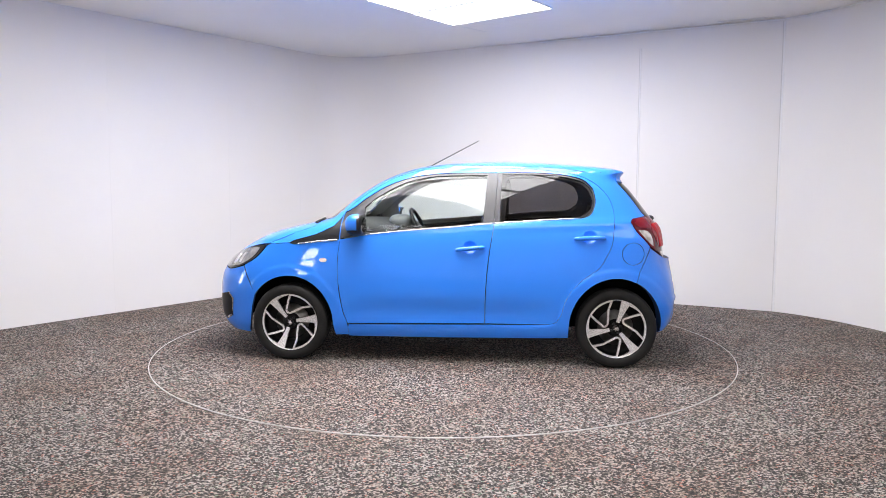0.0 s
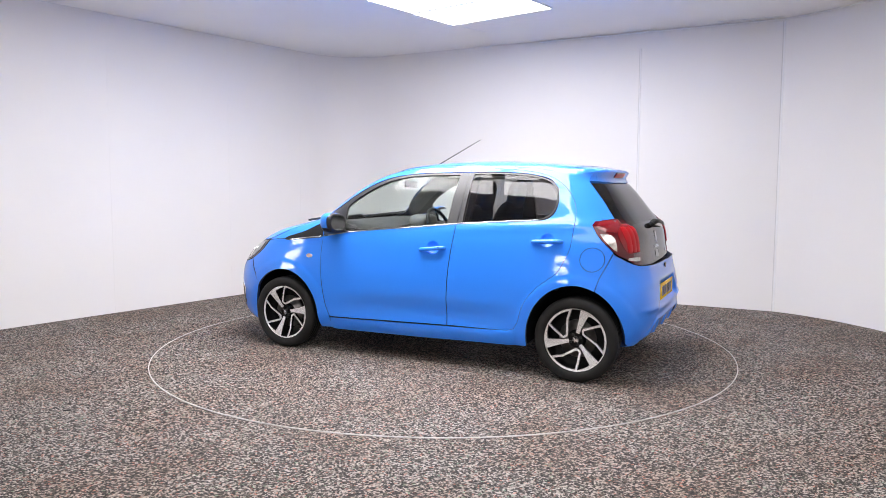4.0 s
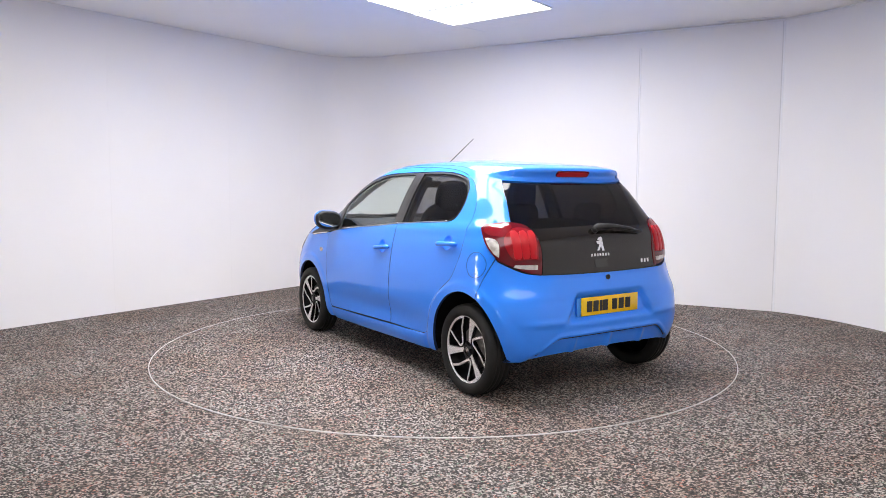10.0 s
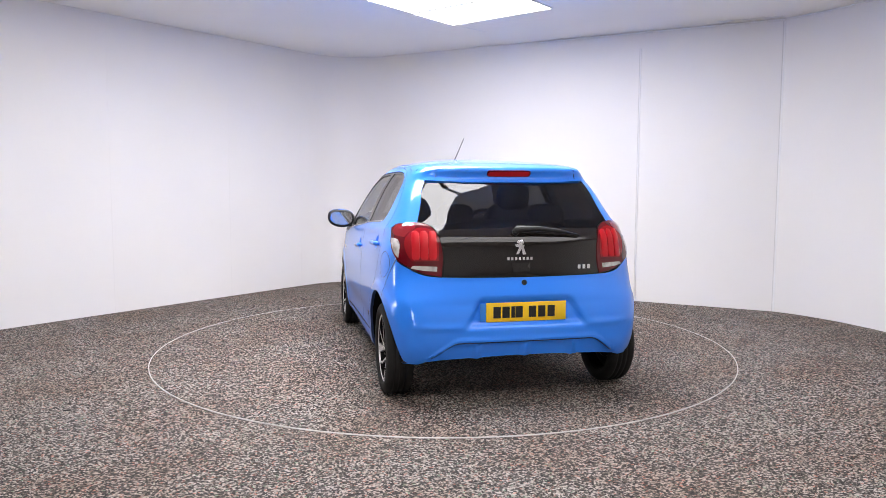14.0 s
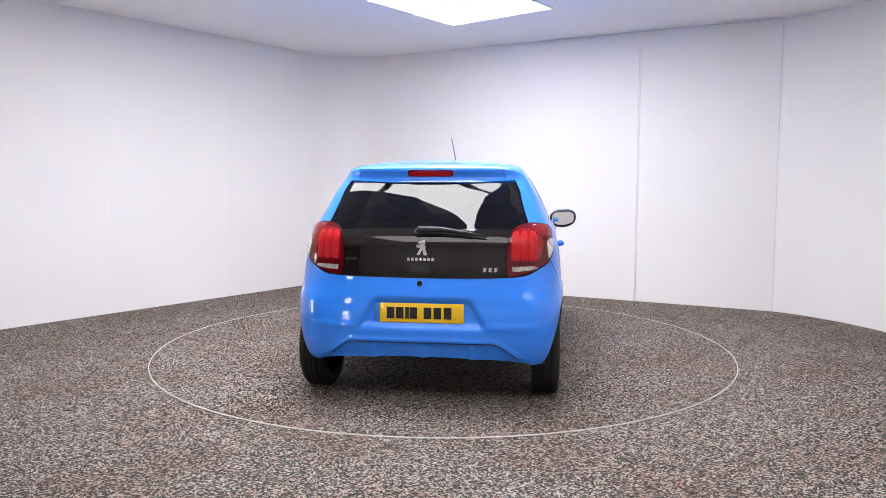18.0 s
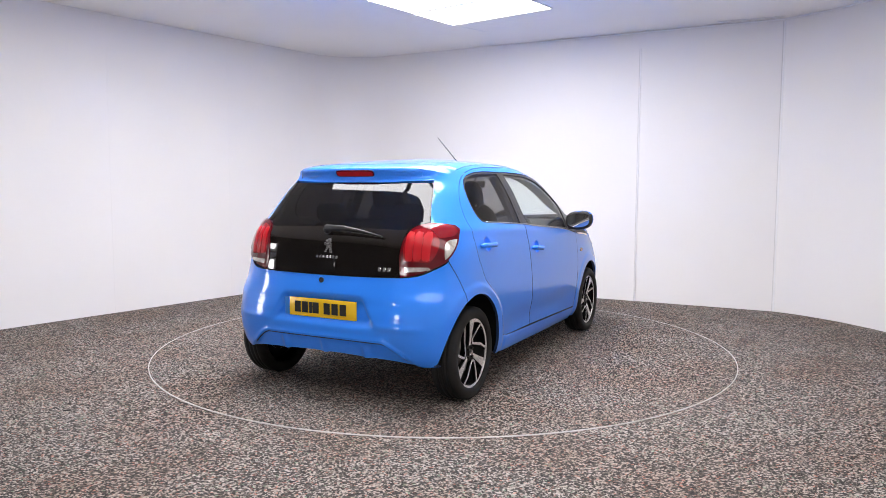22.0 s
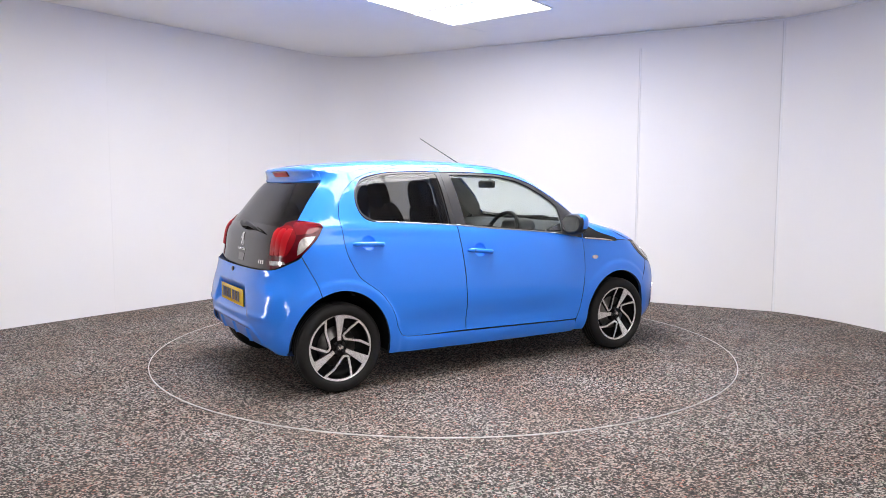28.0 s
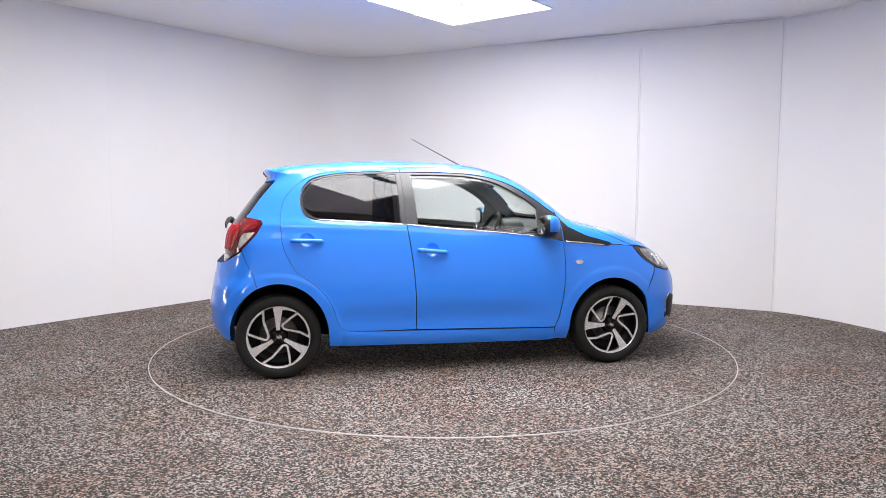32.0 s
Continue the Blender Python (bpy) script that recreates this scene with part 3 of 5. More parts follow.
def pane_glass(name, tint, facing=0.04):
    """A thin tinted pane: clear straight through, with a reflecting face."""
    m = bpy.data.materials.new(name)
    m.use_nodes = True
    t = m.node_tree
    t.nodes.clear()
    out = t.nodes.new("ShaderNodeOutputMaterial")
    mix = t.nodes.new("ShaderNodeMixShader")
    clear = t.nodes.new("ShaderNodeBsdfTransparent")
    gloss = t.nodes.new("ShaderNodeBsdfGlossy")
    face = t.nodes.new("ShaderNodeLayerWeight")
    face.inputs["Blend"].default_value = 0.5
    power = t.nodes.new("ShaderNodeMath")
    power.operation = "POWER"
    power.inputs[1].default_value = 5.0
    fres = t.nodes.new("ShaderNodeMapRange")
    fres.inputs["To Min"].default_value, fres.inputs["To Max"].default_value = facing, 1.0
    t.links.new(face.outputs["Facing"], power.inputs[0])
    t.links.new(power.outputs[0], fres.inputs["Value"])
    clear.inputs["Color"].default_value = (*tint, 1)
    gloss.inputs["Roughness"].default_value = 0.01
    t.links.new(fres.outputs["Result"], mix.inputs["Fac"])
    t.links.new(clear.outputs[0], mix.inputs[1])
    t.links.new(gloss.outputs[0], mix.inputs[2])
    t.links.new(mix.outputs[0], out.inputs["Surface"])
    return m


M_GLASS = pane_glass("light_green_glass", (0.90, 0.955, 0.925))
M_PRIVACY = pane_glass("dark_privacy_glass", (0.30, 0.29, 0.29))
M_HATCHGLASS = pane_glass("dark_tailgate_glass", (0.04, 0.036, 0.034), 0.05)

# ---- the car: origin on the ground, midway between the axles, nose along +x
car = tagged(new("car"), "bright blue five-door hatchback car parked on the turntable", "car")

ARCH_R = [(-HUB_X + (0.330 if a < 90 else 0.312) * math.cos(radians(a)), HUB_Z + 0.362 * math.sin(radians(a))) for a in range(-12, 193, 12)]
ARCH_F = [(HUB_X + 0.322 * math.cos(radians(a)), HUB_Z + 0.345 * math.sin(radians(a))) for a in range(-12, 193, 12)]
UPPER = [(0.80, 1.105), (0.70, 1.195), (0.55, 1.298), (0.40, 1.370), (0.24, 1.405), (0.10, 1.4155), (-0.15, 1.421), (-0.34, 1.419), (-0.60, 1.412), (-0.80, 1.397), (-0.96, 1.372), (-1.06, 1.343)]
SEAM_TOP = [(0.779, 1.085), (0.712, 1.154), (0.558, 1.263), (0.401, 1.344), (0.237, 1.384), (0.114, 1.397), (0.0, 1.402), (-0.153, 1.405), (-0.337, 1.402)]
SEAM_REAR = [(-0.337, 1.402), (-0.549, 1.396), (-0.744, 1.379), (-0.898, 1.349), (-1.022, 1.29), (-1.106, 1.204), (-1.143, 1.109), (-1.146, 0.998), (-1.13, 0.868), (-1.084, 0.766), (-1.045, 0.705), (-0.983, 0.657), (-0.909, 0.60), (-0.845, 0.525), (-0.808, 0.447), (-0.788, 0.374), (-0.755, 0.319), (-0.708, 0.303)]
SEAM_FRONT = [(0.74, 0.282), (0.77, 0.365), (0.794, 0.505), (0.808, 0.642), (0.805, 0.779), (0.791, 0.889)]
B_SEAM = [(-0.313, 1.009), (-0.308, 0.968), (-0.286, 0.826), (-0.268, 0.674), (-0.256, 0.481), (-0.253, 0.298)]
BELT = [(0.791, 0.889), (0.603, 0.921), (0.318, 0.952), (-0.018, 0.98), (-0.313, 1.009)]
BELT_R = [(-0.313, 1.009), (-0.645, 1.031), (-0.908, 1.047)]
WIN_TOP = [(0.756, 1.085), (0.70, 1.121), (0.624, 1.18), (0.468, 1.273), (0.308, 1.329), (0.167, 1.352), (0.042, 1.361), (-0.15, 1.366), (-0.331, 1.366)]
WIN_REAR = [(-0.908, 1.047), (-0.968, 1.063), (-1.004, 1.105), (-1.018, 1.176), (-1.002, 1.257), (-0.94, 1.315), (-0.801, 1.350), (-0.646, 1.364), (-0.49, 1.368), (-0.331, 1.366)]
GLASS_EDGE = [(0.520, 1.292), (0.558, 1.18), (0.597, 1.060)]
LAMP_IN = [(0.528, 1.038), (0.490, 0.978), (0.474, 0.905), (0.474, 0.82), (0.484, 0.752)]
LAMP_LOW = [(-1.464, 0.803), (-1.408, 0.842)]
LAMP_TOP = [(-1.257, 1.024), (-1.268, 1.046), (-1.342, 1.057)]
BUMPER_SEAM = [(-1.395, 0.850), (-1.345, 0.737), (-1.316, 0.675), (-1.296, 0.6065)]


_a, _b = S(*UPPER[-1]), B(0.455, 1.372)
SPOILER_END = [(_a[0] + (_b[0] - _a[0]) * i / 8, _a[1] + (_b[1] - _a[1]) * i / 8) for i in range(9)]


def body_side(mirror, name):
    loop = SS(UPPER) + SPOILER_END[1:] + BB([(0.487, 1.347), (0.513, 1.305)] + GLASS_EDGE) + SS(LAMP_TOP[::-1] + [(-1.306, 0.948), (-1.395, 0.853)] + BUMPER_SEAM[1:])
    arch = [p for p in ARCH_R if p[0] > -1.28 and p[1] > 0.215]
    arch.sort(key=lambda p: p[0])
    loop += SS(arch) + SS([(-0.838, 0.206), (-0.40, 0.200), (0.0, 0.192), (0.45, 0.188), (0.735, 0.186)])
    loop += SS([(0.735, 0.255), (0.73, 0.272), (0.79, 0.50), (0.812, 0.64), (0.808, 0.79), (0.797, 0.90)])
    hole = SS(SEAM_TOP) + SS(SEAM_REAR[1:]) + SS([(-0.253, 0.292), (0.72, 0.275)]) + SS(SEAM_FRONT) + SS([(0.785, 1.02)])
    fuel = [(-1.274 + 0.078 * math.cos(a), 0.806 + 0.078 * math.sin(a)) for a in np.linspace(0, 2 * math.pi, 25)[:-1]]
    holes = [hole] if mirror else [hole, SS(fuel)]
    sill = lambda p: 0.006 * np.clip((0.300 - p[:, 2]) / 0.008, 0, 1) * np.clip((0.76 - np.abs(p[:, 0])) / 0.05, 0, 1)
    panel(name, [loop] + holes, M_PAINT, car, mirror=mirror, relief=sill, thick=0.02, gap=0.0, grid=0.028, fine=[(S(-HUB_X, 0.5)[0], HUB_Z, 0.50, 0.47, 0.012)])
    if not mirror:
        panel("fuel_flap", [SS(fuel)], M_PAINT, car, "round blue fuel filler flap", gap=0.0028, grid=0.028)


HANDLES = {"front": (-0.045, -0.245, 0.822, 0.842), "rear": (-0.872, -1.082, 0.906, 0.913)}


def bowl(which):
    """The finger hollow behind a door handle."""
    x0, x1, z0, z1 = HANDLES[which]
    cx, cz = (x0 + x1) / 2, (z0 + z1) / 2 + 0.010

    def relief(p):
        r = np.hypot((p[:, 0] - cx) / 0.047, (p[:, 2] - cz) / 0.043)
        return -0.019 * np.clip(1 - r**2, 0, 1) ** 0.8
    return relief, (cx, cz, 0.062, 0.056, 0.006)


def flank_point(x, z, off, side):
    p = meet((x, 1.2, z), (0, -1, 0), 1.2)
    p = p + slope(p) * off
    return Vector((p[0][0], p[0][1] * side, p[0][2]))


def handle(which, door, side):
    x0, x1, z0, z1 = HANDLES[which]
    pts = []
    for i in range(15):
        s = i / 14
        lift = 0.020 * min(1, math.sin(math.pi * s) * 2.2) ** 0.6 if 0 < s < 1 else 0.0
        pts.append(flank_point(x0 + (x1 - x0) * s, z0 + (z1 - z0) * s, lift + 0.001, side))
    bm = tube(pts, 0.0150, 10, taper=[0.55] + [1.0] * 13 + [0.55])
    bar = part("handle", (bm, M_PAINT), door, "blue door pull handle")
    if which == "front":
        s = 0.80
        p = flank_point(x0 + (x1 - x0) * s, z0 + (z1 - z0) * s, 0.0325, side)
        lock = bmesh.new()
        bmesh.ops.create_cone(lock, cap_ends=True, segments=16, radius1=0.0085, radius2=0.0085, depth=0.004)
        bmesh.ops.transform(lock, matrix=Matrix.Translation(p) @ Euler((radians(90), 0, 0)).to_matrix().to_4x4(), verts=lock.verts)
        part("lock", (lock, M_BLACK), bar, "small black key lock")


def strip(path, width, off, side, material, name, parent, label=""):
    """A raised bright strip along flank points."""
    pts = [flank_point(x, z, off, side) for x, z in path]
    return part(name, (tube(pts, width, 8), material), parent, label)


def dense(path, n=8):
    out = []
    for (a, b), (c, d) in zip(path[:-1], path[1:]):
        out += [(a + (c - a) * i / n, b + (d - b) * i / n) for i in range(n)]
    return out + [path[-1]]


def lift(path, dz):
    return [(x, z + dz) for x, z in path]


def front_door(side):
    mirror = side < 0
    relief, fine = bowl("front")
    door = panel("front_door", [SS(BELT + B_SEAM[1:] + [(0.2, 0.289), (0.70, 0.279)] + SEAM_FRONT[:-1])], M_PAINT, car, "blue front passenger door" if not mirror else "blue front driver door",
                 mirror=mirror, relief=relief, fine=[fine])
    panel("door_frame", [SS(SEAM_TOP) + SS(WIN_TOP[::-1])], M_PAINT, door, mirror=mirror, grid=0.025, gap=0.003)
    glass = [(0.606, 0.937), (0.625, 1.118), (0.539, 1.19), (0.345, 1.293), (0.166, 1.336), (0.042, 1.346), (-0.12, 1.350), (-0.257, 1.350), (-0.245, 1.2), (-0.235, 1.017), (-0.018, 0.992), (0.318, 0.966)]
    surround = SS(lift(BELT, 0.006)) + SS([(-0.331, 1.366)]) + SS(WIN_TOP[::-1][1:]) + SS([(0.776, 1.075), (0.787, 1.0)])
    panel("window_surround", [surround, SS(glass)], M_PILLAR, door, "satin black window surround", mirror=mirror, grid=0.025, gap=0.001, offset=-0.003, thick=0.012)
    panel("window_glass", [SS(glass)], M_GLASS, door, "clear green-tinted side glass", mirror=mirror, offset=-0.009, thick=0, gap=-0.004, grid=0.04)
    strip(dense(lift(BELT[1:], 0.002)), 0.0034, 0.002, side, M_CHROME, "belt_strip", door, "thin chrome window strip")
    handle("front", door, side)
    # mirror on its black foot
    mir = part("door_mirror", mirror_shell(side), door, "blue door mirror housing")
    part("mirror_foot", (box((0.09, 0.10, 0.04), (0.675, side * 0.785, 0.945), 0.012), M_BLACK), mir)
    part("mirror_cover", mirror_shell(side, True), mir, "black lower mirror shell")
    v, f = mirror_face(side)
    part("mirror_glass", mesh_of("mirror_glass", v, f, M_MIRROR), mir, "silvered mirror glass")
    return door


MIR = (0.648, 0.866, 0.996)


def mirror_shell(side, lower=False):
    """A squarish rounded shell, flat towards the rear."""
    n, m = 28, 18
    v, f = [], []
    hx, hy, hz = 0.080, 0.110, 0.076
    for i in range(m + 1):
        b = math.pi * i / m - math.pi / 2
        for k in range(n):
            a = 2 * math.pi * k / n
            e = 0.84
            c = lambda w: math.copysign(abs(math.cos(w)) ** e, math.cos(w))
            s = lambda w: math.copysign(abs(math.sin(w)) ** e, math.sin(w))
            x, y, z = hx * c(b) * c(a), hy * c(b) * s(a), hz * s(b)
            x = max(x, -0.045)
            y *= 1 - 0.12 * (x / hx)
            if lower:
                x, y, z = x * 1.012, y * 1.012, z * 1.02
            v.append((MIR[0] + x, side * (MIR[1] + y), MIR[2] + z + 0.12 * (y if y > 0 else 0)))
    for i in range(m):
        for k in range(n):
            q = (i * n + k, i * n + (k + 1) % n, (i + 1) * n + (k + 1) % n, (i + 1) * n + k)
            zc = sum(v[j][2] for j in q) / 4
            if lower and zc > MIR[2] - 0.046 + 0.12 * max(0.0, sum(abs(v[j][1]) for j in q) / 4 - MIR[1]):
                continue
            f.append(q if side > 0 else q[::-1])
    me = mesh_of("door_mirror", v, f, M_BLACK if lower else M_PAINT)
    me.materials.append(M_BLACK)
    for poly in me.polygons:
        if np.mean([v[j][0] for j in poly.vertices]) < MIR[0] - 0.028:
            poly.material_index = 1
    return me


def mirror_face(side):
    v = [(0, 0)] + [(0.086 * math.copysign(abs(math.cos(a)) ** 0.7, math.cos(a)), 0.054 * math.copysign(abs(math.sin(a)) ** 0.7, math.sin(a))) for a in np.linspace(0, 2 * math.pi, 33)[:-1]]
    w = [(MIR[0] - 0.0495 - 0.02 * y, side * (MIR[1] + y * 1.06), MIR[2] + z + 0.12 * max(y, 0)) for y, z in v]
    f = [(0, i + 1, (i + 1) % 32 + 1) for i in range(32)]
    return w, [t if side > 0 else t[::-1] for t in f]


def rear_door(side):
    mirror = side < 0
    relief, fine = bowl("rear")
    loop = SS(B_SEAM[::-1]) + SS(BELT_R[1:]) + SS(WIN_REAR[1:]) + SS(SEAM_REAR)
    door = panel("rear_door", [loop], M_PAINT, car, "blue rear passenger door", mirror=mirror, relief=relief, fine=[fine, (S(-HUB_X, 0.5)[0], HUB_Z, 0.50, 0.47, 0.012)])
    win = SS(lift(BELT_R, 0.006)) + SS([(-0.964, 1.07), (-1.0, 1.108), (-1.014, 1.176), (-0.998, 1.254), (-0.937, 1.312)] + WIN_REAR[6:])
    glass = SS([(-0.352, 1.018), (-0.645, 1.042), (-0.905, 1.058), (-0.958, 1.075), (-0.992, 1.112), (-1.004, 1.176), (-0.989, 1.248), (-0.93, 1.304), (-0.80, 1.339), (-0.646, 1.353), (-0.50, 1.357), (-0.365, 1.356), (-0.357, 1.2)])
    panel("window_surround", [win, glass], M_PILLAR, door, "satin black window surround", mirror=mirror, grid=0.025, gap=0.001, offset=-0.003)
    panel("window_glass", [glass], M_PRIVACY, door, "dark privacy side glass", mirror=mirror, offset=-0.006, thick=0, gap=-0.003, grid=0.04)
    strip(dense(lift(BELT_R, 0.002)), 0.0034, 0.002, side, M_CHROME, "belt_strip", door, "thin chrome window strip")
    handle("rear", door, side)
    part("window_clip", (tube([flank_point(-0.922, 1.155, -0.016, side), flank_point(-0.922, 1.155, -0.007, side)], 0.006, 10), M_SILVER), door, "small bright clip behind the rear glass")
    return door


HOOD_LINE = [(1.306, 0.848), (1.235, 0.856), (1.166, 0.860), (1.137, 0.876), (1.080, 0.892), (0.955, 0.930)]
TRIM_TOP = [(0.786, 1.07), (0.800, 1.045), (0.841, 0.985), (0.955, 0.930), (1.080, 0.892), (1.137, 0.876)]
TRIM_LOW = [(1.166, 0.858), (1.13, 0.850), (0.991, 0.868), (0.793, 0.887)]


def front_end(side):
    mirror = side < 0
    arch = sorted([p for p in ARCH_F if p[1] > 0.23 and p[0] < 1.45], key=lambda p: p[0])
    fender = SS([(0.7335, 0.19), (0.835, 0.186)]) + SS(arch) + SS([(1.47, 0.56), (1.528, 0.688), (1.425, 0.750), (1.345, 0.840), (1.306, 0.847), (1.235, 0.855)]) + SS(TRIM_LOW) + SS(SEAM_FRONT[::-1][1:])
    panel("front_fender", [fender], M_PAINT, car, mirror=mirror, fine=[(HUB_X, HUB_Z, 0.48, 0.47, 0.012)])
    panel("corner_trim", [SS(TRIM_TOP + TRIM_LOW) + SS([(0.789, 0.95)])], M_BLACK, car, "black triangular trim ahead of the mirror", mirror=mirror, offset=0.001, grid=0.025)
    strip(dense([(0.81, 0.884), (0.90, 0.877), (0.991, 0.868), (1.10, 0.854)], 5), 0.007, 0.003, side, M_CHROME, "trim_strip", car, "short chrome strip under the corner trim")
    lamp = [S(1.345, 0.842), S(1.455, 0.826), S(1.575, 0.793), N(0.50, 0.765), N(0.40, 0.715), N(0.47, 0.672), S(1.66, 0.655), S(1.528, 0.690), S(1.425, 0.752)]
    head = panel("headlight", [lamp], M_GLOSSBLACK, car, "long headlight under a clear dark-edged lens", mirror=mirror, offset=0.002, gap=0.002)
    bright = [S(1.405, 0.818), S(1.50, 0.805), S(1.60, 0.772), N(0.50, 0.742), N(0.44, 0.712), N(0.49, 0.686), S(1.66, 0.668), S(1.54, 0.698), S(1.44, 0.765)]
    panel("reflector", [bright], M_LAMPGREY, head, mirror=mirror, offset=0.005, thick=0.002, gap=0.0)
    for k in range(2):
        b = [S(1.52 + 0.06 * k, 0.775 - 0.012 * k), S(1.545 + 0.06 * k, 0.77 - 0.012 * k), S(1.585 + 0.05 * k, 0.70 - 0.012 * k), S(1.56 + 0.05 * k, 0.70 - 0.012 * k)]
        panel("light_guide", [b], M_CHROME, head, mirror=mirror, offset=0.007, thick=0.002, gap=0.0)
    # round side repeater
    c = (0.911, 0.739)
    ring = [(c[0] + 0.028 * math.cos(a), c[1] + 0.015 * math.sin(a)) for a in np.linspace(0, 2 * math.pi, 21)[:-1]]
    panel("side_repeater", [SS(ring)], M_CLEAR, car, "small oval clear side indicator", mirror=mirror, offset=0.006, thick=0.008, gap=0, grid=0.012, step=0.006)
    # fog lamp nook in the bumper corner
    nook = [S(1.66, 0.48), S(1.625, 0.43), S(1.64, 0.30), N(0.60, 0.265), N(0.52, 0.30), N(0.53, 0.44)]
    fog = panel("fog_lamp_nook", [nook], M_RIMBLACK, car, "black fog lamp nook", mirror=mirror, offset=0.003, gap=0, grid=0.025)
    a, b = [S(1.66, 0.487), S(1.617, 0.432), S(1.630, 0.34), S(1.640, 0.34), S(1.629, 0.43), S(1.664, 0.476)], [S(1.645, 0.315), S(1.70, 0.285), S(1.70, 0.268), S(1.642, 0.297)]
    for l in (a, b):
        panel("bright_edge", [l], M_CHROME, fog, mirror=mirror, offset=0.008, thick=0.006, gap=0, grid=0.02, step=0.01)


for mirror in (False, True):
    side = -1 if mirror else 1
    body_side(mirror, "body_side")
    front_door(side)
    rear_door(side)
    front_end(side)

# front bumper, bonnet, cowl, windscreen, roof, spoiler
half = [N(0.0, 0.172), N(0.35, 0.172), N(0.55, 0.175), S(1.50, 0.180), S(1.478, 0.26), S(1.452, 0.40), S(1.425, 0.49), S(1.47, 0.56), S(1.528, 0.684), S(1.66, 0.652), N(0.47, 0.668), N(0.40, 0.712), N(0.30, 0.728), N(0.0, 0.742)]
panel("front_bumper", [half[1:-1][::-1] + [half[0]] + over_nose(half[1:-1])[::-1] + [half[-1]]], M_PAINT, car, grid=0.035)
EDGE_HOOD = plan(HOOD_LINE)
A_EDGE = plan([(0.80, 1.10), (0.70, 1.19), (0.55, 1.293), (0.40, 1.365)])
FOOT = plan([(0.841, 0.985), (0.800, 1.045), (0.790, 1.085)])
nose_xy = [tuple(meet((2.4, y, z), (-1, 0, 0), 2.0)[0][:2]) for y, z in ((0.0, 0.745), (0.20, 0.741), (0.30, 0.733), (0.40, 0.718), (0.50, 0.767))]
hood = nose_xy + plan([(1.575, 0.795), (1.455, 0.831)]) + EDGE_HOOD + FOOT + [(0.812, FOOT[-1][1] - 0.03), (0.88, 0.625), (0.955, 0.56), (1.03, 0.45), (1.085, 0.32), (1.125, 0.15), (1.135, 0.0)]
panel("bonnet", [hood + [(x, -y) for x, y in reversed(hood[1:-1])]], M_PAINT, car, onto=crown, grid=0.035, thick=0.015, gap=0.0004)
for side in (1, -1):
    seam = crown([(x, plan([(x, z)])[0][1] - d) for x, z, d in ((1.335, 0.844, 0.006), (1.25, 0.854, 0.018), (1.17, 0.860, 0.034), (1.08, 0.892, 0.05), (0.99, 0.92, 0.075))])
    part("bonnet_seam", (tube([(x, side * y, z - 0.0008) for x, y, z in seam], 0.0022, 6), M_SHUT), car)
cowl = [(1.13, 0.0), (1.12, 0.15), (1.08, 0.32), (1.025, 0.45), (0.95, 0.56), (0.875, 0.622), (0.86, 0.615), (0.925, 0.52), (0.99, 0.30), (1.02, 0.0)]
panel("cowl", [cowl + [(x, -y) for x, y in reversed(cowl[1:-1])]], M_BLACK, car, "black cowl under the windscreen", onto=crown, grid=0.035, offset=-0.004)
screen = [(1.018, 0.0), (0.985, 0.30), (0.92, 0.52), (0.855, 0.618)] + A_EDGE + [(0.335, 0.40), (0.365, 0.2), (0.375, 0.0)]
screen_loop = screen + [(x, -y) for x, y in reversed(screen[1:-1])]
panel("windscreen", [screen_loop], M_GLASS, car, "clear green-tinted windscreen", onto=crown, grid=0.04, thick=0, offset=-0.004)
for side in (1, -1):
    part("roof_seam", (tube([flank_point(x, z, -0.0006, side) for x, z in dense([(0.70, 1.195)] + UPPER[2:-1], 5)], 0.0024, 6), M_SHUT), car)
ROOF_EDGE = plan(UPPER[3:])
FACE = [(0.0, 1.387), (0.25, 1.386), (0.40, 1.381), (0.455, 1.372), (0.487, 1.347), (0.513, 1.305)]
face_xy = [tuple(meet((-2.2, y, z), (1, 0, 0), 2.0)[0][:2]) for y, z in FACE[:4]]
end_xy = [tuple(p[:2]) for p in skin(SPOILER_END)]
roof = [(0.372, 0.0), (0.362, 0.2), (0.335, 0.39)] + ROOF_EDGE[:-1] + end_xy + face_xy[:-1][::-1]
panel("roof", [roof + [(x, -y) for x, y in reversed(roof[1:-1])]], M_PAINT, car, onto=crown, grid=0.03, gap=-0.002, thick=0.012, step=0.012)


def over_hang(p):
    return 0.005 * np.clip((1.372 - p[:, 2]) / 0.04, 0, 1)


face = BB(FACE) + [B(0.25, 1.293)]
v, f, _ = pressing([face + [B(0.0, 1.293)] + over_tail(face)[:-1]], grid=0.02, gap=0.0, thick=0.03, relief=over_hang)
spoiler = part("spoiler", mesh_of("spoiler", v, f, M_PAINT), car, "blue roof spoiler over the rear window")
for side in (1, -1):
    line = crown([(-1.065, ROOF_EDGE[-1][1] - 0.02), (-1.075, 0.48), (-1.09, 0.44), (-1.11, 0.36), (-1.12, 0.24), (-1.125, 0.12), (-1.125, 0.0)])
    part("spoiler_seam", (tube([(x, side * y, z - 0.001) for x, y, z in line], 0.0028, 6), M_SHUT), spoiler)
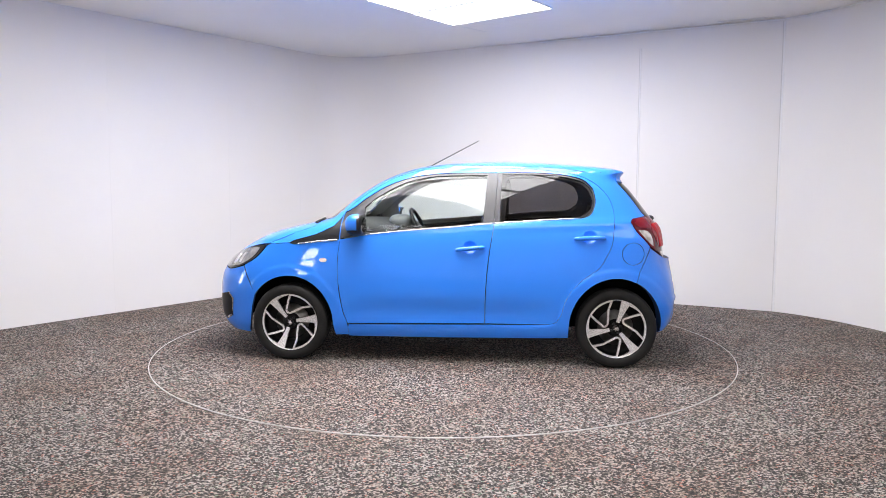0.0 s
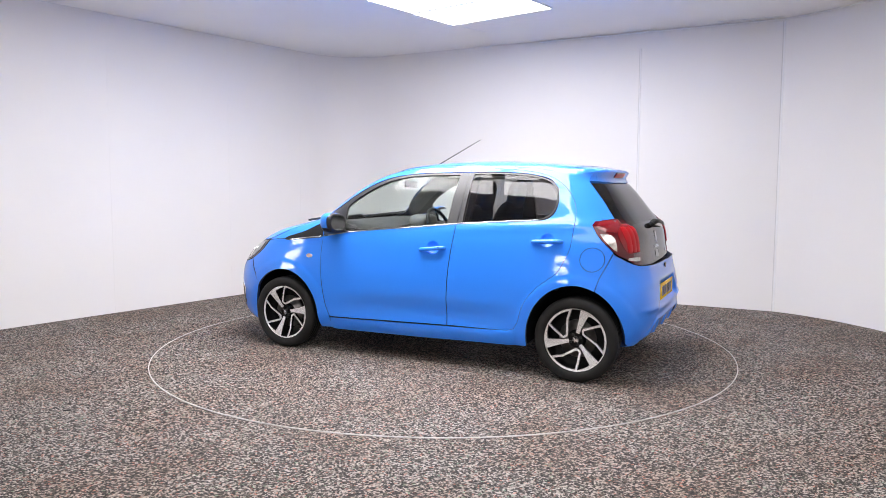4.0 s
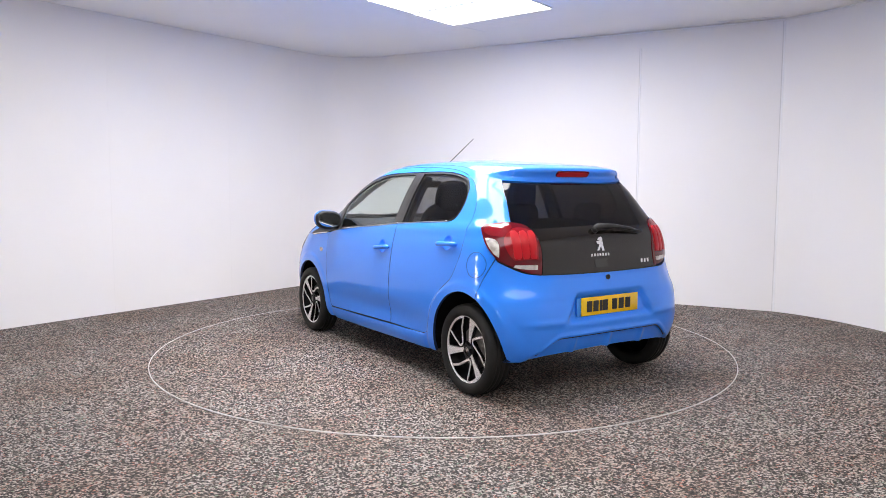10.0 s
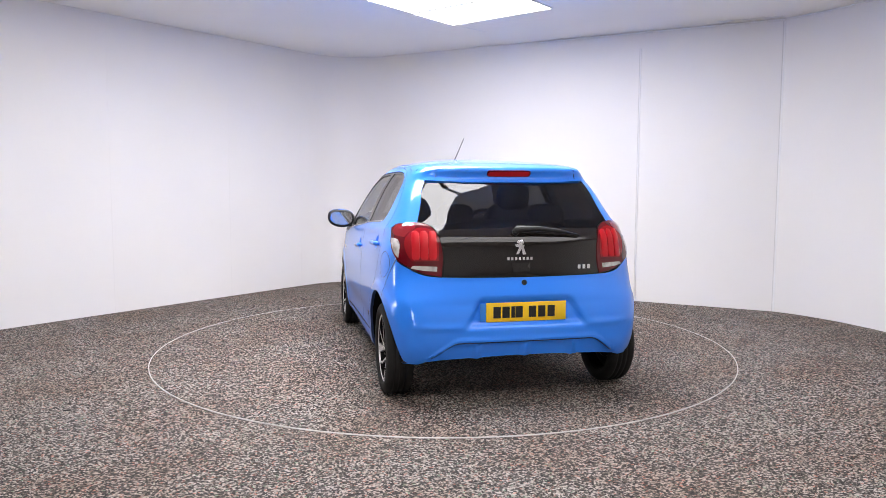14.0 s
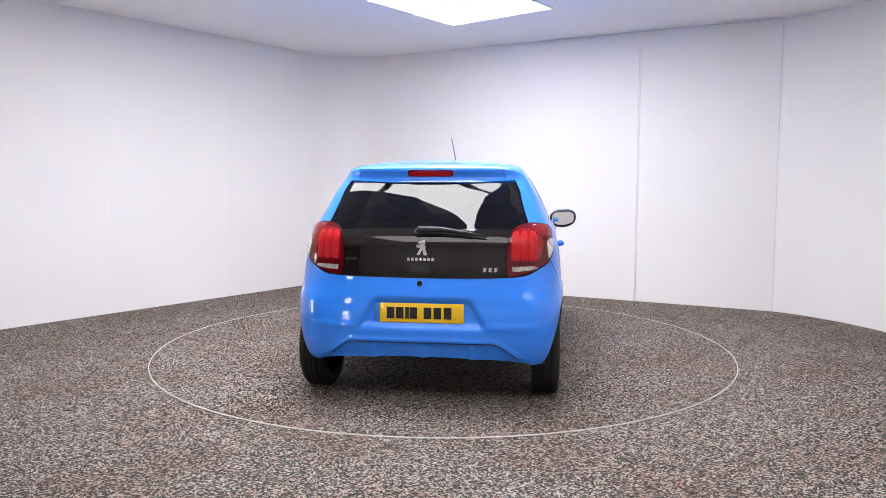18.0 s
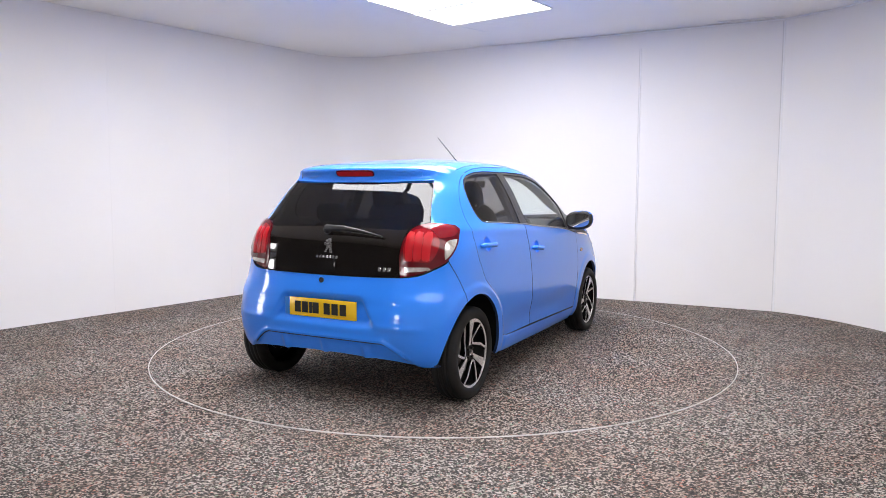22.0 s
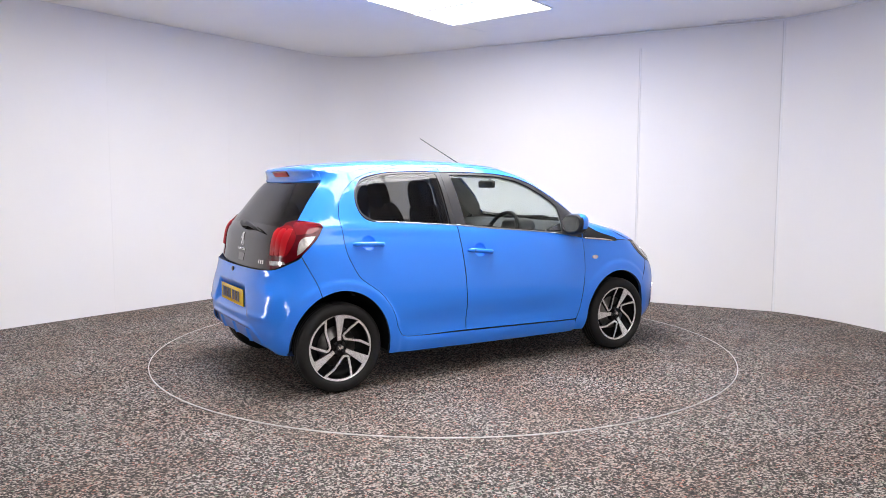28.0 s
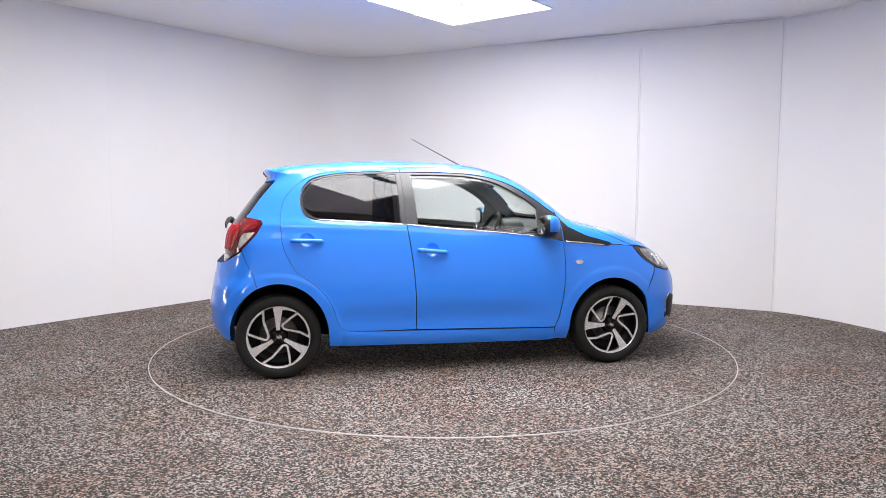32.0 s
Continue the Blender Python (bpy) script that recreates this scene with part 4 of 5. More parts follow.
def brake_loop(w, h):
    """A bar with rounded ends, a little wider above."""
    return [B(y, 1.350 + z) for y, z in [(w, h), (0.0, h + 0.002), (-w, h), (-w - 0.008, 0.4 * h), (-w - 0.006, -0.5 * h), (-w + 0.006, -h), (0.0, -h - 0.001), (w - 0.006, -h), (w + 0.006, -0.5 * h), (w + 0.008, 0.4 * h)]]


lamp_bar = panel("brake_light", [brake_loop(0.132, 0.017)], M_DEEPRED, spoiler, "red high-level brake light", relief=over_hang, offset=0.005, thick=0.008, gap=0, grid=0.02, corner=80)
panel("brake_lens", [brake_loop(0.125, 0.0115)], M_RED, lamp_bar, "bright red lens", relief=over_hang, offset=0.0075, thick=0.004, gap=0, grid=0.02, corner=80)

# tailgate of dark glass, with its lower part backed in black
gate = BB([(0.0, 1.291), (0.30, 1.291)] + GLASS_EDGE + LAMP_IN + [(0.25, 0.744)])
tailgate = panel("tailgate_glass", [gate + [B(0.0, 0.741)] + over_tail(gate)[:-1]], M_HATCHGLASS, car, "dark glass tailgate panel", offset=0.002, thick=0.006, grid=0.03)
low = BB([(0.0, 1.03), (0.50, 1.02)] + LAMP_IN[1:] + [(0.25, 0.744)])
panel("tailgate_backing", [low + [B(0.0, 0.741)] + over_tail(low)[:-1]], M_GATEIN, tailgate, "glossy brown-black lower tailgate panel", offset=0.0042, grid=0.035, thick=0.004)


def tail_point(y, z, off):
    p = meet((-2.2, y, z), (1, 0, 0), 2.0)
    p = p + slope(p) * off
    return Vector(p[0])


part("wiper_arm", (tube([tail_point(0.04, 0.996, 0.012), tail_point(0.03, 1.000, 0.035), tail_point(-0.10, 0.998, 0.042), tail_point(-0.24, 0.986, 0.036), tail_point(-0.36, 0.972, 0.022)], 0.014, 8, taper=[1.5, 1.6, 1.15, 0.8, 0.35]), M_BLACK), tailgate, "black rear wiper")
part("wiper_pivot", (tube([tail_point(0.035, 0.996, 0.0), tail_point(0.035, 0.996, 0.034)], 0.02, 12), M_BLACK), tailgate)


def flat_badge(name, outline, y, z, scale, parent, label, off=0.0075):
    """A raised flat emblem on the tail."""
    pts = [(B(y - a * scale, z + b * scale)) for a, b in outline]
    panel(name, [pts], M_SILVER, parent, label, offset=off, thick=0.004, gap=0, grid=0.02, step=0.01)


flat_badge("emblem", [(-0.2, 0.9), (0.35, 1.0), (0.5, 0.55), (0.25, 0.35), (0.6, 0.3), (0.45, 0.0), (0.75, -0.9), (0.3, -0.95), (0.1, -0.2), (-0.25, -0.85), (-0.65, -0.9), (-0.2, 0.0), (-0.65, 0.1), (-0.75, 0.4), (-0.15, 0.45), (-0.55, 0.65)], 0.012, 0.915, 0.044, tailgate, "plain silver tailgate emblem")
for k in range(7):
    flat_badge("letter_bar", [(-0.4, 0.5), (0.4, 0.5), (0.4, -0.5), (-0.4, -0.5)], 0.088 - k * 0.0235, 0.851, 0.017, tailgate, "")
for k in range(3):
    flat_badge("model_bar", [(-0.32, 0.5), (0.42, 0.5), (0.32, -0.5), (-0.42, -0.5)], -0.353 - k * 0.031, 0.795, 0.024, tailgate, "")
lug = [B(0.07, 0.826), B(-0.045, 0.826), B(-0.04, 0.775), B(0.062, 0.775)]
panel("release_handle", [lug], M_GLOSSBLACK, tailgate, "black tailgate release", offset=0.0065, thick=0.006, gap=0, grid=0.02)

# rear bumper with number plate recess and stepped lower edge
PLATE_Z = 0.552


def valance_line(y):
    """Height of the fold over the valance: level in the middle, falling to the corners."""
    return 0.388 - 0.83 * np.maximum(0, np.hypot(np.maximum(np.abs(y) - 0.40, 0), 0.05) - 0.05)


def bumper_relief(p):
    y, z = np.abs(p[:, 1]), p[:, 2]
    half_w = 0.285 + (0.63 - z) * 0.55
    into = np.clip((half_w - y) / 0.024, 0, 1) * np.clip((0.632 - z) / 0.016, 0, 1) * np.clip((z - 0.455) / 0.05, 0, 1)
    into = into * into * (3 - 2 * into)
    lip_z = valance_line(y)
    under = np.clip((lip_z - z) / 0.009, 0, 1)
    under = under * under * (3 - 2 * under)
    brow = 0.008 * np.exp(-((z - lip_z - 0.008) / 0.012) ** 2) * np.clip((0.60 - y) / 0.06, 0, 1)
    rib = sum(np.exp(-((y - c) / 0.022) ** 2) for c in (0.0, 0.29)) * np.clip((0.384 - z) / 0.02, 0, 1)
    step = 0.010 * np.exp(-((z - 0.475) / 0.018) ** 2) * np.clip((y - 0.36) / 0.05, 0, 1) * np.clip((0.68 - y) / 0.12, 0, 1)
    ledge = 0.30 * np.clip(z - 0.60, 0, 0.14) * np.clip((0.66 - y) / 0.2, 0, 1)
    return np.where(p[:, 0] < -1.25, -0.030 * into - 0.016 * under + 0.012 * rib * under + brow + step + ledge, 0)


arch = sorted([p for p in ARCH_R if p[0] < -1.30 and p[1] > 0.28], key=lambda p: -p[0])
half = [B(0.0, 0.736), B(0.25, 0.739), B(0.484, 0.747), B(0.585, 0.764)] + SS([(-1.464, 0.797), (-1.408, 0.836), (-1.396, 0.848)] + BUMPER_SEAM[1:] + arch + [(-1.476, 0.268), (-1.484, 0.256)]) + BB([(0.71, 0.248), (0.64, 0.246), (0.56, 0.254), (0.48, 0.268), (0.2, 0.280)])
rear_bumper = panel("rear_bumper", [half + [B(0.0, 0.283)] + over_tail(half)[:-1]], M_PAINT, car, "blue rear bumper with a recessed plate panel", grid=0.015, relief=bumper_relief, thick=0.05, fine=[(TAIL_U, 0.36, 0.66, 0.055, 0.008)])
# the groove is a dark tube drawn for the shade under the bead
for name, dz, off, r, mat in (("valance_bead", 0.004, -0.001, 0.0085, M_PAINT), ("valance_groove", -0.0075, -0.0055, 0.0042, M_SHUT)):
    ys = np.linspace(-0.555, 0.555, 61)
    line = [tail_point(y, float(valance_line(y)) + dz, off) for y in ys]
    part(name, (tube(line, r, 8, taper=[0.5] + [1.0] * 59 + [0.5]), mat), rear_bumper)
hole = bmesh.new()
p = tail_point(0.012, 0.703, 0.034)
bmesh.ops.create_cone(hole, cap_ends=True, segments=18, radius1=0.016, radius2=0.014, depth=0.012)
bmesh.ops.transform(hole, matrix=Matrix.Translation(p) @ Euler((0, radians(90), 0)).to_matrix().to_4x4(), verts=hole.verts)
part("lock", (hole, M_BLACK), car, "round black tailgate lock")
plate = part("number_plate", (box((0.008, 0.485, 0.111), (-1.609, 0.0, PLATE_Z), 0.003), M_YELLOW), car, "yellow number plate with black characters")
for k, y in enumerate((0.178, 0.125, 0.082, 0.046, -0.035, -0.092, -0.150)):
    w = 0.022 if k == 2 else 0.044
    part("character_bar", (box((0.002, w, 0.066), (-1.6142, y, PLATE_Z), 0.0), M_INK), plate)
part("country_strip", (box((0.006, 0.034, 0.106), (-1.607, 0.2605, PLATE_Z), 0.002), M_EUBLUE), plate, "narrow blue strip beside the plate")


# tail lamps that wrap round the corners
def tail_lamp(mirror):
    loop = SS(LAMP_TOP) + BB([(0.60, 1.058)] + LAMP_IN + [(0.585, 0.770)]) + SS(LAMP_LOW + [(-1.306, 0.948)])
    bulge = lambda p: 0.004 * np.clip((-1.25 - p[:, 0]) / 0.12, 0, 1) * np.clip((p[:, 2] - 0.752) / 0.05, 0, 1)
    lamp = panel("tail_lamp", [loop], M_DEEPRED, car, "large red tail lamp with clear corner lens", mirror=mirror, relief=bulge, offset=0.004, thick=0.025, grid=0.02, gap=0.002)
    up = dict(mirror=mirror, relief=bulge, gap=0, grid=0.02, thick=0.003)
    panel("stop_lens", [BB([(0.605, 1.022), (0.525, 1.012), (0.497, 0.945), (0.498, 0.845), (0.60, 0.842)]) + SS([(-1.466, 0.842), (-1.436, 0.895), (-1.405, 0.968)])], M_RIBRED, lamp, "red stop lens", offset=0.0065, corner=80, **up)
    panel("clear_lens", [[S(-1.470, 0.814), B(0.60, 0.814), B(0.506, 0.812), B(0.510, 0.784), B(0.585, 0.789), B(0.65, 0.80)]], M_CLEAR, lamp, "clear reversing lens", offset=0.0065, **up)
    panel("corner_lens", [SS([(-1.309, 0.966), (-1.370, 0.958), (-1.396, 0.93), (-1.410, 0.88), (-1.412, 0.856), (-1.388, 0.876), (-1.335, 0.932)])], M_CLEAR, lamp, "clear indicator corner lens", offset=0.0065, corner=80, **up)
    panel("top_lens", [SS([(-1.282, 1.010), (-1.295, 1.040), (-1.345, 1.047)]) + BB([(0.608, 1.043), (0.612, 1.026)]) + SS([(-1.40, 0.972), (-1.322, 0.984)])], M_REDCLEAR, lamp, "dark red upper lens", offset=0.0068, **up)
    for k in range(3):
        y = 0.526 + 0.046 * k

        def claw(p, y=y):
            return bulge(p) + 0.005 * np.sqrt(np.clip(1 - ((p[:, 1] - y + 0.06 * (p[:, 2] - 0.93)) / 0.024) ** 2, 0, 1))
        bar = [(y + 0.012, 1.003), (y - 0.012, 1.006), (y - 0.022, 0.985), (y - 0.020, 0.92), (y - 0.017, 0.86), (y - 0.010, 0.848), (y + 0.016, 0.848), (y + 0.023, 0.862), (y + 0.022, 0.92), (y + 0.019, 0.985)]
        panel("lens_claw", [BB(bar)], M_RED, lamp, "bright red light bar", mirror=mirror, relief=claw, gap=0, grid=0.008, step=0.008, thick=0.004, offset=0.0080)


tail_lamp(False)
tail_lamp(True)

# whip aerial
aerial = part("aerial", (tube([(0.233, 0, 1.420), (0.225, 0, 1.432), (-0.156, 0, 1.630)], 0.0032, 8, taper=[1.6, 1.3, 0.75]), M_BLACK), car, "thin black roof aerial")
part("aerial_base", (box((0.05, 0.03, 0.016), (0.24, 0, 1.424), 0.006), M_BLACK), aerial)
for y0 in (0.25, -0.2):
    part("wiper", (tube([(1.04, y0, 0.985), (1.01, y0 + 0.12, 1.02), (0.985, y0 + 0.45, 1.005)], 0.009, 6), M_BLACK), car, "black windscreen wiper")


# ---- wheels
def lathe(profile, n=64):
    """Turn a profile of (radius, y) round the y axis."""
    v, f = [], []
    m = len(profile)
    for i in range(n):
        a = 2 * math.pi * i / n
        v += [(r * math.cos(a), y, r * math.sin(a)) for r, y in profile]
    for i in range(n):
        for k in range(m - 1):
            f.append((i * m + k, ((i + 1) % n) * m + k, ((i + 1) % n) * m + k + 1, i * m + k + 1))
    return v, f


def slab(outline, y0, y1, bevel=0.002):
    """A flat bar in the wheel's plane, with bevelled front edges."""
    bm = bmesh.new()
    face = bm.faces.new([bm.verts.new((a, y0, b)) for a, b in outline])
    out = bmesh.ops.extrude_face_region(bm, geom=[face])
    bmesh.ops.translate(bm, vec=(0, y1 - y0, 0), verts=[g for g in out["geom"] if isinstance(g, bmesh.types.BMVert)])
    bmesh.ops.recalc_face_normals(bm, faces=bm.faces)
    front = [e for e in bm.edges if all(abs(v.co.y - y1) < 1e-6 for v in e.verts)]
    bmesh.ops.bevel(bm, geom=front, offset=bevel, segments=2, affect="EDGES")
    return bm


def polar(r, a):
    return (r * math.cos(radians(a)), r * math.sin(radians(a)))


def wide_line(points, width):
    P = [Vector(p) for p in points]
    left, right = [], []
    for i, p in enumerate(P):
        d0 = (P[i] - P[i - 1]).normalized() if i else (P[1] - P[0]).normalized()
        d1 = (P[i + 1] - P[i]).normalized() if i < len(P) - 1 else d0
        n = Vector((-(d0 + d1).y, (d0 + d1).x)).normalized()
        w = width / 2 / max(0.5, n.dot(Vector((-d0.y, d0.x))))
        left.append(p + n * w)
        right.append(p - n * w)
    return [tuple(v) for v in left + right[::-1]]


TYRE = 0.2785


def wheel_meshes():
    """Outer face towards +y; y = 0 at the tyre's middle."""
    sh = [(0.205, 0.064), (0.210, 0.073), (0.220, 0.080), (0.237, 0.083), (0.255, 0.0805), (0.268, 0.073), (0.2755, 0.062), (TYRE, 0.045)]
    prof = sh[:]
    for g in (0.030, 0.0, -0.030):
        prof += [(TYRE, g + 0.006), (TYRE - 0.006, g + 0.004), (TYRE - 0.006, g - 0.004), (TYRE, g - 0.006)]
    prof += [(r, -y) for r, y in reversed(sh)]
    tyre = mesh_of("tyre", *lathe(prof, 72), M_RUBBER)
    dish = mesh_of("rim_barrel", *lathe([(0.204, -0.06), (0.197, 0.0), (0.201, 0.058), (0.197, 0.050), (0.190, 0.0), (0.16, -0.01), (0.08, -0.01), (0.0, 0.0)], 64), M_RIMBLACK)
    lip = mesh_of("rim_lip", *lathe([(0.200, 0.045), (0.201, 0.062), (0.2025, 0.0662), (0.206, 0.067), (0.208, 0.066), (0.210, 0.055)], 72), M_ALLOY)
    spokes, legs, arcs = [], [], []

    def sector(a0, a1, r0, r1, ro=0.2035, n=9):
        """A piece of the bright rim between two angles; the inner edge runs from r0 to r1."""
        k = [i / n for i in range(n + 1)]
        return [polar(ro, a0 + (a1 - a0) * s) for s in k] + [polar(r0 + (r1 - r0) * s, a0 + (a1 - a0) * s) for s in k[::-1]]

    def dished(bm):
        for q in bm.verts:
            q.co.y -= 0.020 * (1 - min(1, math.hypot(q.co.x, q.co.z) / 0.2)) ** 1.3
        return bm

    for k in range(3):
        a = 120 * k
        wide = [polar(0.046, a - 18), polar(0.085, a - 11.5), polar(0.15, a - 9.5), polar(0.2035, a - 9.5), polar(0.2035, a + 9.5), polar(0.17, a + 8.5), polar(0.085, a + 8), polar(0.046, a + 14)]
        spokes.append(dished(slab(wide, 0.040, 0.064)))
        vee = [polar(0.2035, a + 39), polar(0.15, a + 33), polar(0.087, a + 19), polar(0.076, a + 20), polar(0.064, a + 33), polar(0.066, a + 42), polar(0.14, a + 78), polar(0.2035, a + 92)]
        legs.append(dished(slab(wide_line(vee, 0.0145), 0.040, 0.0635)))
        arcs += [slab(sector(a + 8, a + 35.5, 0.183, 0.197), 0.040, 0.0645, 0.001), slab(sector(a + 38, a + 93, 0.193, 0.193), 0.040, 0.0642, 0.001)]
    return tyre, dish, lip, spokes, legs, arcs


def bm_mesh(name, bm, material):
    me = bpy.data.meshes.new(name)
    bm.to_mesh(me)
    bm.free()
    me.materials.append(material)
    if material is M_ALLOY:  # only the face is machined, the flanks are black
        me.materials.append(M_RIMBLACK)
        for poly in me.polygons:
            poly.material_index = 0 if poly.normal.y > 0.5 else 1
    return me


w_tyre, w_dish, w_lip, w_spokes, w_legs, w_arcs = wheel_meshes()
w_spokes = [bm_mesh("spoke", b, M_ALLOY) for b in w_spokes]
w_legs = [bm_mesh("vee_spoke", b, M_ALLOY) for b in w_legs]
w_arcs = [bm_mesh("rim_arc", b, M_ALLOY) for b in w_arcs]
w_disc = mesh_of("brake_disc", *lathe([(0.125, -0.014), (0.125, 0.002), (0.072, 0.002), (0.070, 0.012), (0.0, 0.012)], 48), M_DISC)
hub = bmesh.new()
bmesh.ops.create_cone(hub, cap_ends=True, segments=32, radius1=0.062, radius2=0.050, depth=0.03)
bmesh.ops.transform(hub, matrix=pose(0, 0.030, 0, -90), verts=hub.verts)
w_hub = bm_mesh("hub", hub, M_RIMBLACK)
nut = bmesh.new()
bmesh.ops.create_cone(nut, cap_ends=True, segments=6, radius1=0.010, radius2=0.009, depth=0.016)
bmesh.ops.transform(nut, matrix=pose(0, 0.050, 0, -90), verts=nut.verts)
w_nut = bm_mesh("wheel_bolt", nut, M_BLACK)
cap = slab([(0.022 * math.cos(a), 0.022 * math.sin(a)) for a in np.linspace(0, 2 * math.pi, 25)[:-1]], 0.045, 0.056)
w_cap = bm_mesh("hub_cap", cap, M_BLACK)
star = slab([(1.5 * a, 1.5 * b) for a, b in [(0.004, 0.014), (-0.006, 0.013), (-0.004, 0.004), (-0.012, 0.002), (-0.004, -0.003), (-0.009, -0.013), (0.0, -0.006), (0.009, -0.013), (0.005, 0.0), (0.010, 0.006)]], 0.056, 0.0615, 0.0008)
w_star = bm_mesh("cap_emblem", star, M_SILVER)


def wheel(x, side, angle, y=0.714):
    w = part("wheel", None, car, "black tyre on a machined alloy wheel", at=pose(x, side * y, TYRE, 0, 0, 0 if side > 0 else 180) @ pose(0, 0, 0, 0, -angle, 0))
    part("tyre", w_tyre, w)
    part("rim_barrel", w_dish, w)
    part("rim_lip", w_lip, w, "bright machined rim edge")
    for me in w_spokes:
        part("spoke", me, w)
    for me in w_legs:
        part("vee_spoke", me, w)
    for me in w_arcs:
        part("rim_arc", me, w)
    part("brake_disc", w_disc, w, "dull steel brake disc")
    part("hub", w_hub, w)
    for k in range(4):
        part("wheel_bolt", w_nut, w, at=pose(0, 0, 0, 0, 45 + 90 * k) @ pose(0.036, 0, 0))
    part("hub_cap", w_cap, w)
    part("cap_emblem", w_star, w)
    return w


wheel(HUB_X, 1, 172, 0.722)
wheel(-HUB_X, 1, 109, 0.706)
wheel(HUB_X, -1, 120, 0.722)
wheel(-HUB_X, -1, 90, 0.706)

# ---- underbody, wheel wells and inner shell
def well(x, side):
    """A black liner between the arch and the inner side of the wheel."""
    v, f = [], []
    rx, rz = (0.322, 0.345) if x > 0 else (0.322, 0.362)
    for i in range(23):
        a = radians((6 if x > 0 else -8) + 182 * i / 22)
        px, pz = x + (rx + 0.006) * math.cos(a), 0.275 + (rz + 0.006) * math.sin(a)
        p = meet((px, 1.2, pz), (0, -1, 0), 1.2)[0]
        y = (p[1] if p[1] == p[1] else 0.60) - 0.016
        v += [(px, side * y, pz), (x + 0.35 * math.cos(a), side * 0.48, 0.275 + 0.37 * math.sin(a))]
    v.append((x, side * 0.48, 0.275))
    for i in range(22):
        f += [(2 * i, 2 * i + 2, 2 * i + 3, 2 * i + 1), (2 * i + 1, 2 * i + 3, len(v) - 1)]
    return mesh_of("wheel_well", v, f, M_WELL)


for x in (HUB_X, -HUB_X):
    for side in (1, -1):
        part("wheel_well", well(x, side), car)
part("underbody", (box((2.84, 0.94, 0.05), (0.08, 0, 0.285), 0.02), M_BLACK), car)
part("floor_pan", (box((1.56, 1.38, 0.05), (0.0, 0, 0.190), 0.02), M_BLACK), car)
for x in (HUB_X, -HUB_X):
    part("axle", (tube([(x, -0.68, 0.275), (x, 0.68, 0.275)], 0.03, 8), M_BLACK), car)
part("silencer", (box((0.20, 0.50, 0.10), (-1.33, -0.05, 0.32), 0.04), M_BLACK), car)


def inner_shell():
    """A dark lining a little inside the skin, up to the window line."""
    us = np.linspace(TAIL_U - (NOSE_U - TAIL_U), NOSE_U, 161)[80:]
    zs = np.linspace(0.31, 0.90, 12)
    v, f = [], []
    for z in zs:
        p = skin(np.stack([us, 0 * us + z], -1))
        p = p - slope(p) * 0.035
        v += [tuple(q) for q in p]
    n = len(us)
    base = len(v)
    v += [(x, -y, z) for x, y, z in v]
    for i in range(len(zs) - 1):
        for k in range(n - 1):
            q = (i * n + k, i * n + k + 1, (i + 1) * n + k + 1, (i + 1) * n + k)
            c = np.mean([v[j] for j in q], 0)
            if math.hypot(abs(c[0]) - HUB_X, c[2] - HUB_Z) < 0.40:
                continue
            f += [q, tuple(base + j for j in reversed(q))]
    return mesh_of("inner_shell", v, f, M_CABIN)


part("inner_shell", inner_shell(), car)

# ---- cabin
liner = [(0.33, 0.0), (0.30, 0.36)] + [(x, y - 0.008) for x, y in ROOF_EDGE[1:-1]] + [(-1.10, 0.40), (-1.12, 0.0)]
panel("headliner", [liner + [(x, -y) for x, y in reversed(liner[1:-1])]], M_LINER, car, "pale grey roof lining", onto=crown, offset=-0.022, grid=0.06, thick=0)
for mirror in (False, True):
    post = SS([(0.79, 1.03), (0.735, 1.065), (0.60, 1.18), (0.44, 1.275), (0.26, 1.332)]) + SS([(0.252, 1.402), (0.412, 1.366), (0.563, 1.294), (0.714, 1.191), (0.812, 1.104), (0.852, 1.03)])
    panel("pillar_trim", [post], M_LINER, car, "pale grey windscreen pillar trim", mirror=mirror, offset=-0.026, grid=0.03, thick=0)
    rim_loop = SS([(0.79, 1.085)] + [(x, z - 0.002) for x, z in UPPER[1:]]) + SS([(-1.09, 1.25), (-1.13, 1.10), (-1.10, 0.95), (0.76, 0.85)])
    holes = [SS([(0.606, 0.945), (0.615, 1.105), (0.535, 1.175), (0.345, 1.278), (0.166, 1.322), (0.042, 1.332), (-0.12, 1.336), (-0.25, 1.336), (-0.235, 1.02), (0.3, 0.97)]),
             SS([(-0.36, 1.025), (-0.645, 1.05), (-0.905, 1.066), (-0.985, 1.12), (-0.995, 1.176), (-0.975, 1.24), (-0.92, 1.292), (-0.80, 1.325), (-0.646, 1.338), (-0.50, 1.342), (-0.37, 1.34)])]
    panel("window_frame_lining", [rim_loop] + holes, M_FRAME, car, "grey inner window frame lining", mirror=mirror, offset=-0.019, grid=0.04, thick=0)
    post = SS([(-0.25, 1.0), (-0.27, 1.36), (-0.40, 1.36), (-0.39, 1.0)])
    panel("centre_post", [post], M_CABIN, car, mirror=mirror, offset=-0.03, grid=0.04, thick=0.03)
    card = SS([(0.80, 0.84), (0.60, 0.905), (0.318, 0.94), (-0.018, 0.97), (-0.313, 0.995), (-0.645, 1.02), (-0.95, 1.035), (-0.95, 0.74), (-0.80, 0.62), (-0.76, 0.45), (0.72, 0.40)])
    panel("door_card", [card], M_CABIN, car, "dark inner door lining", mirror=mirror, offset=-0.05, grid=0.06, thick=0)


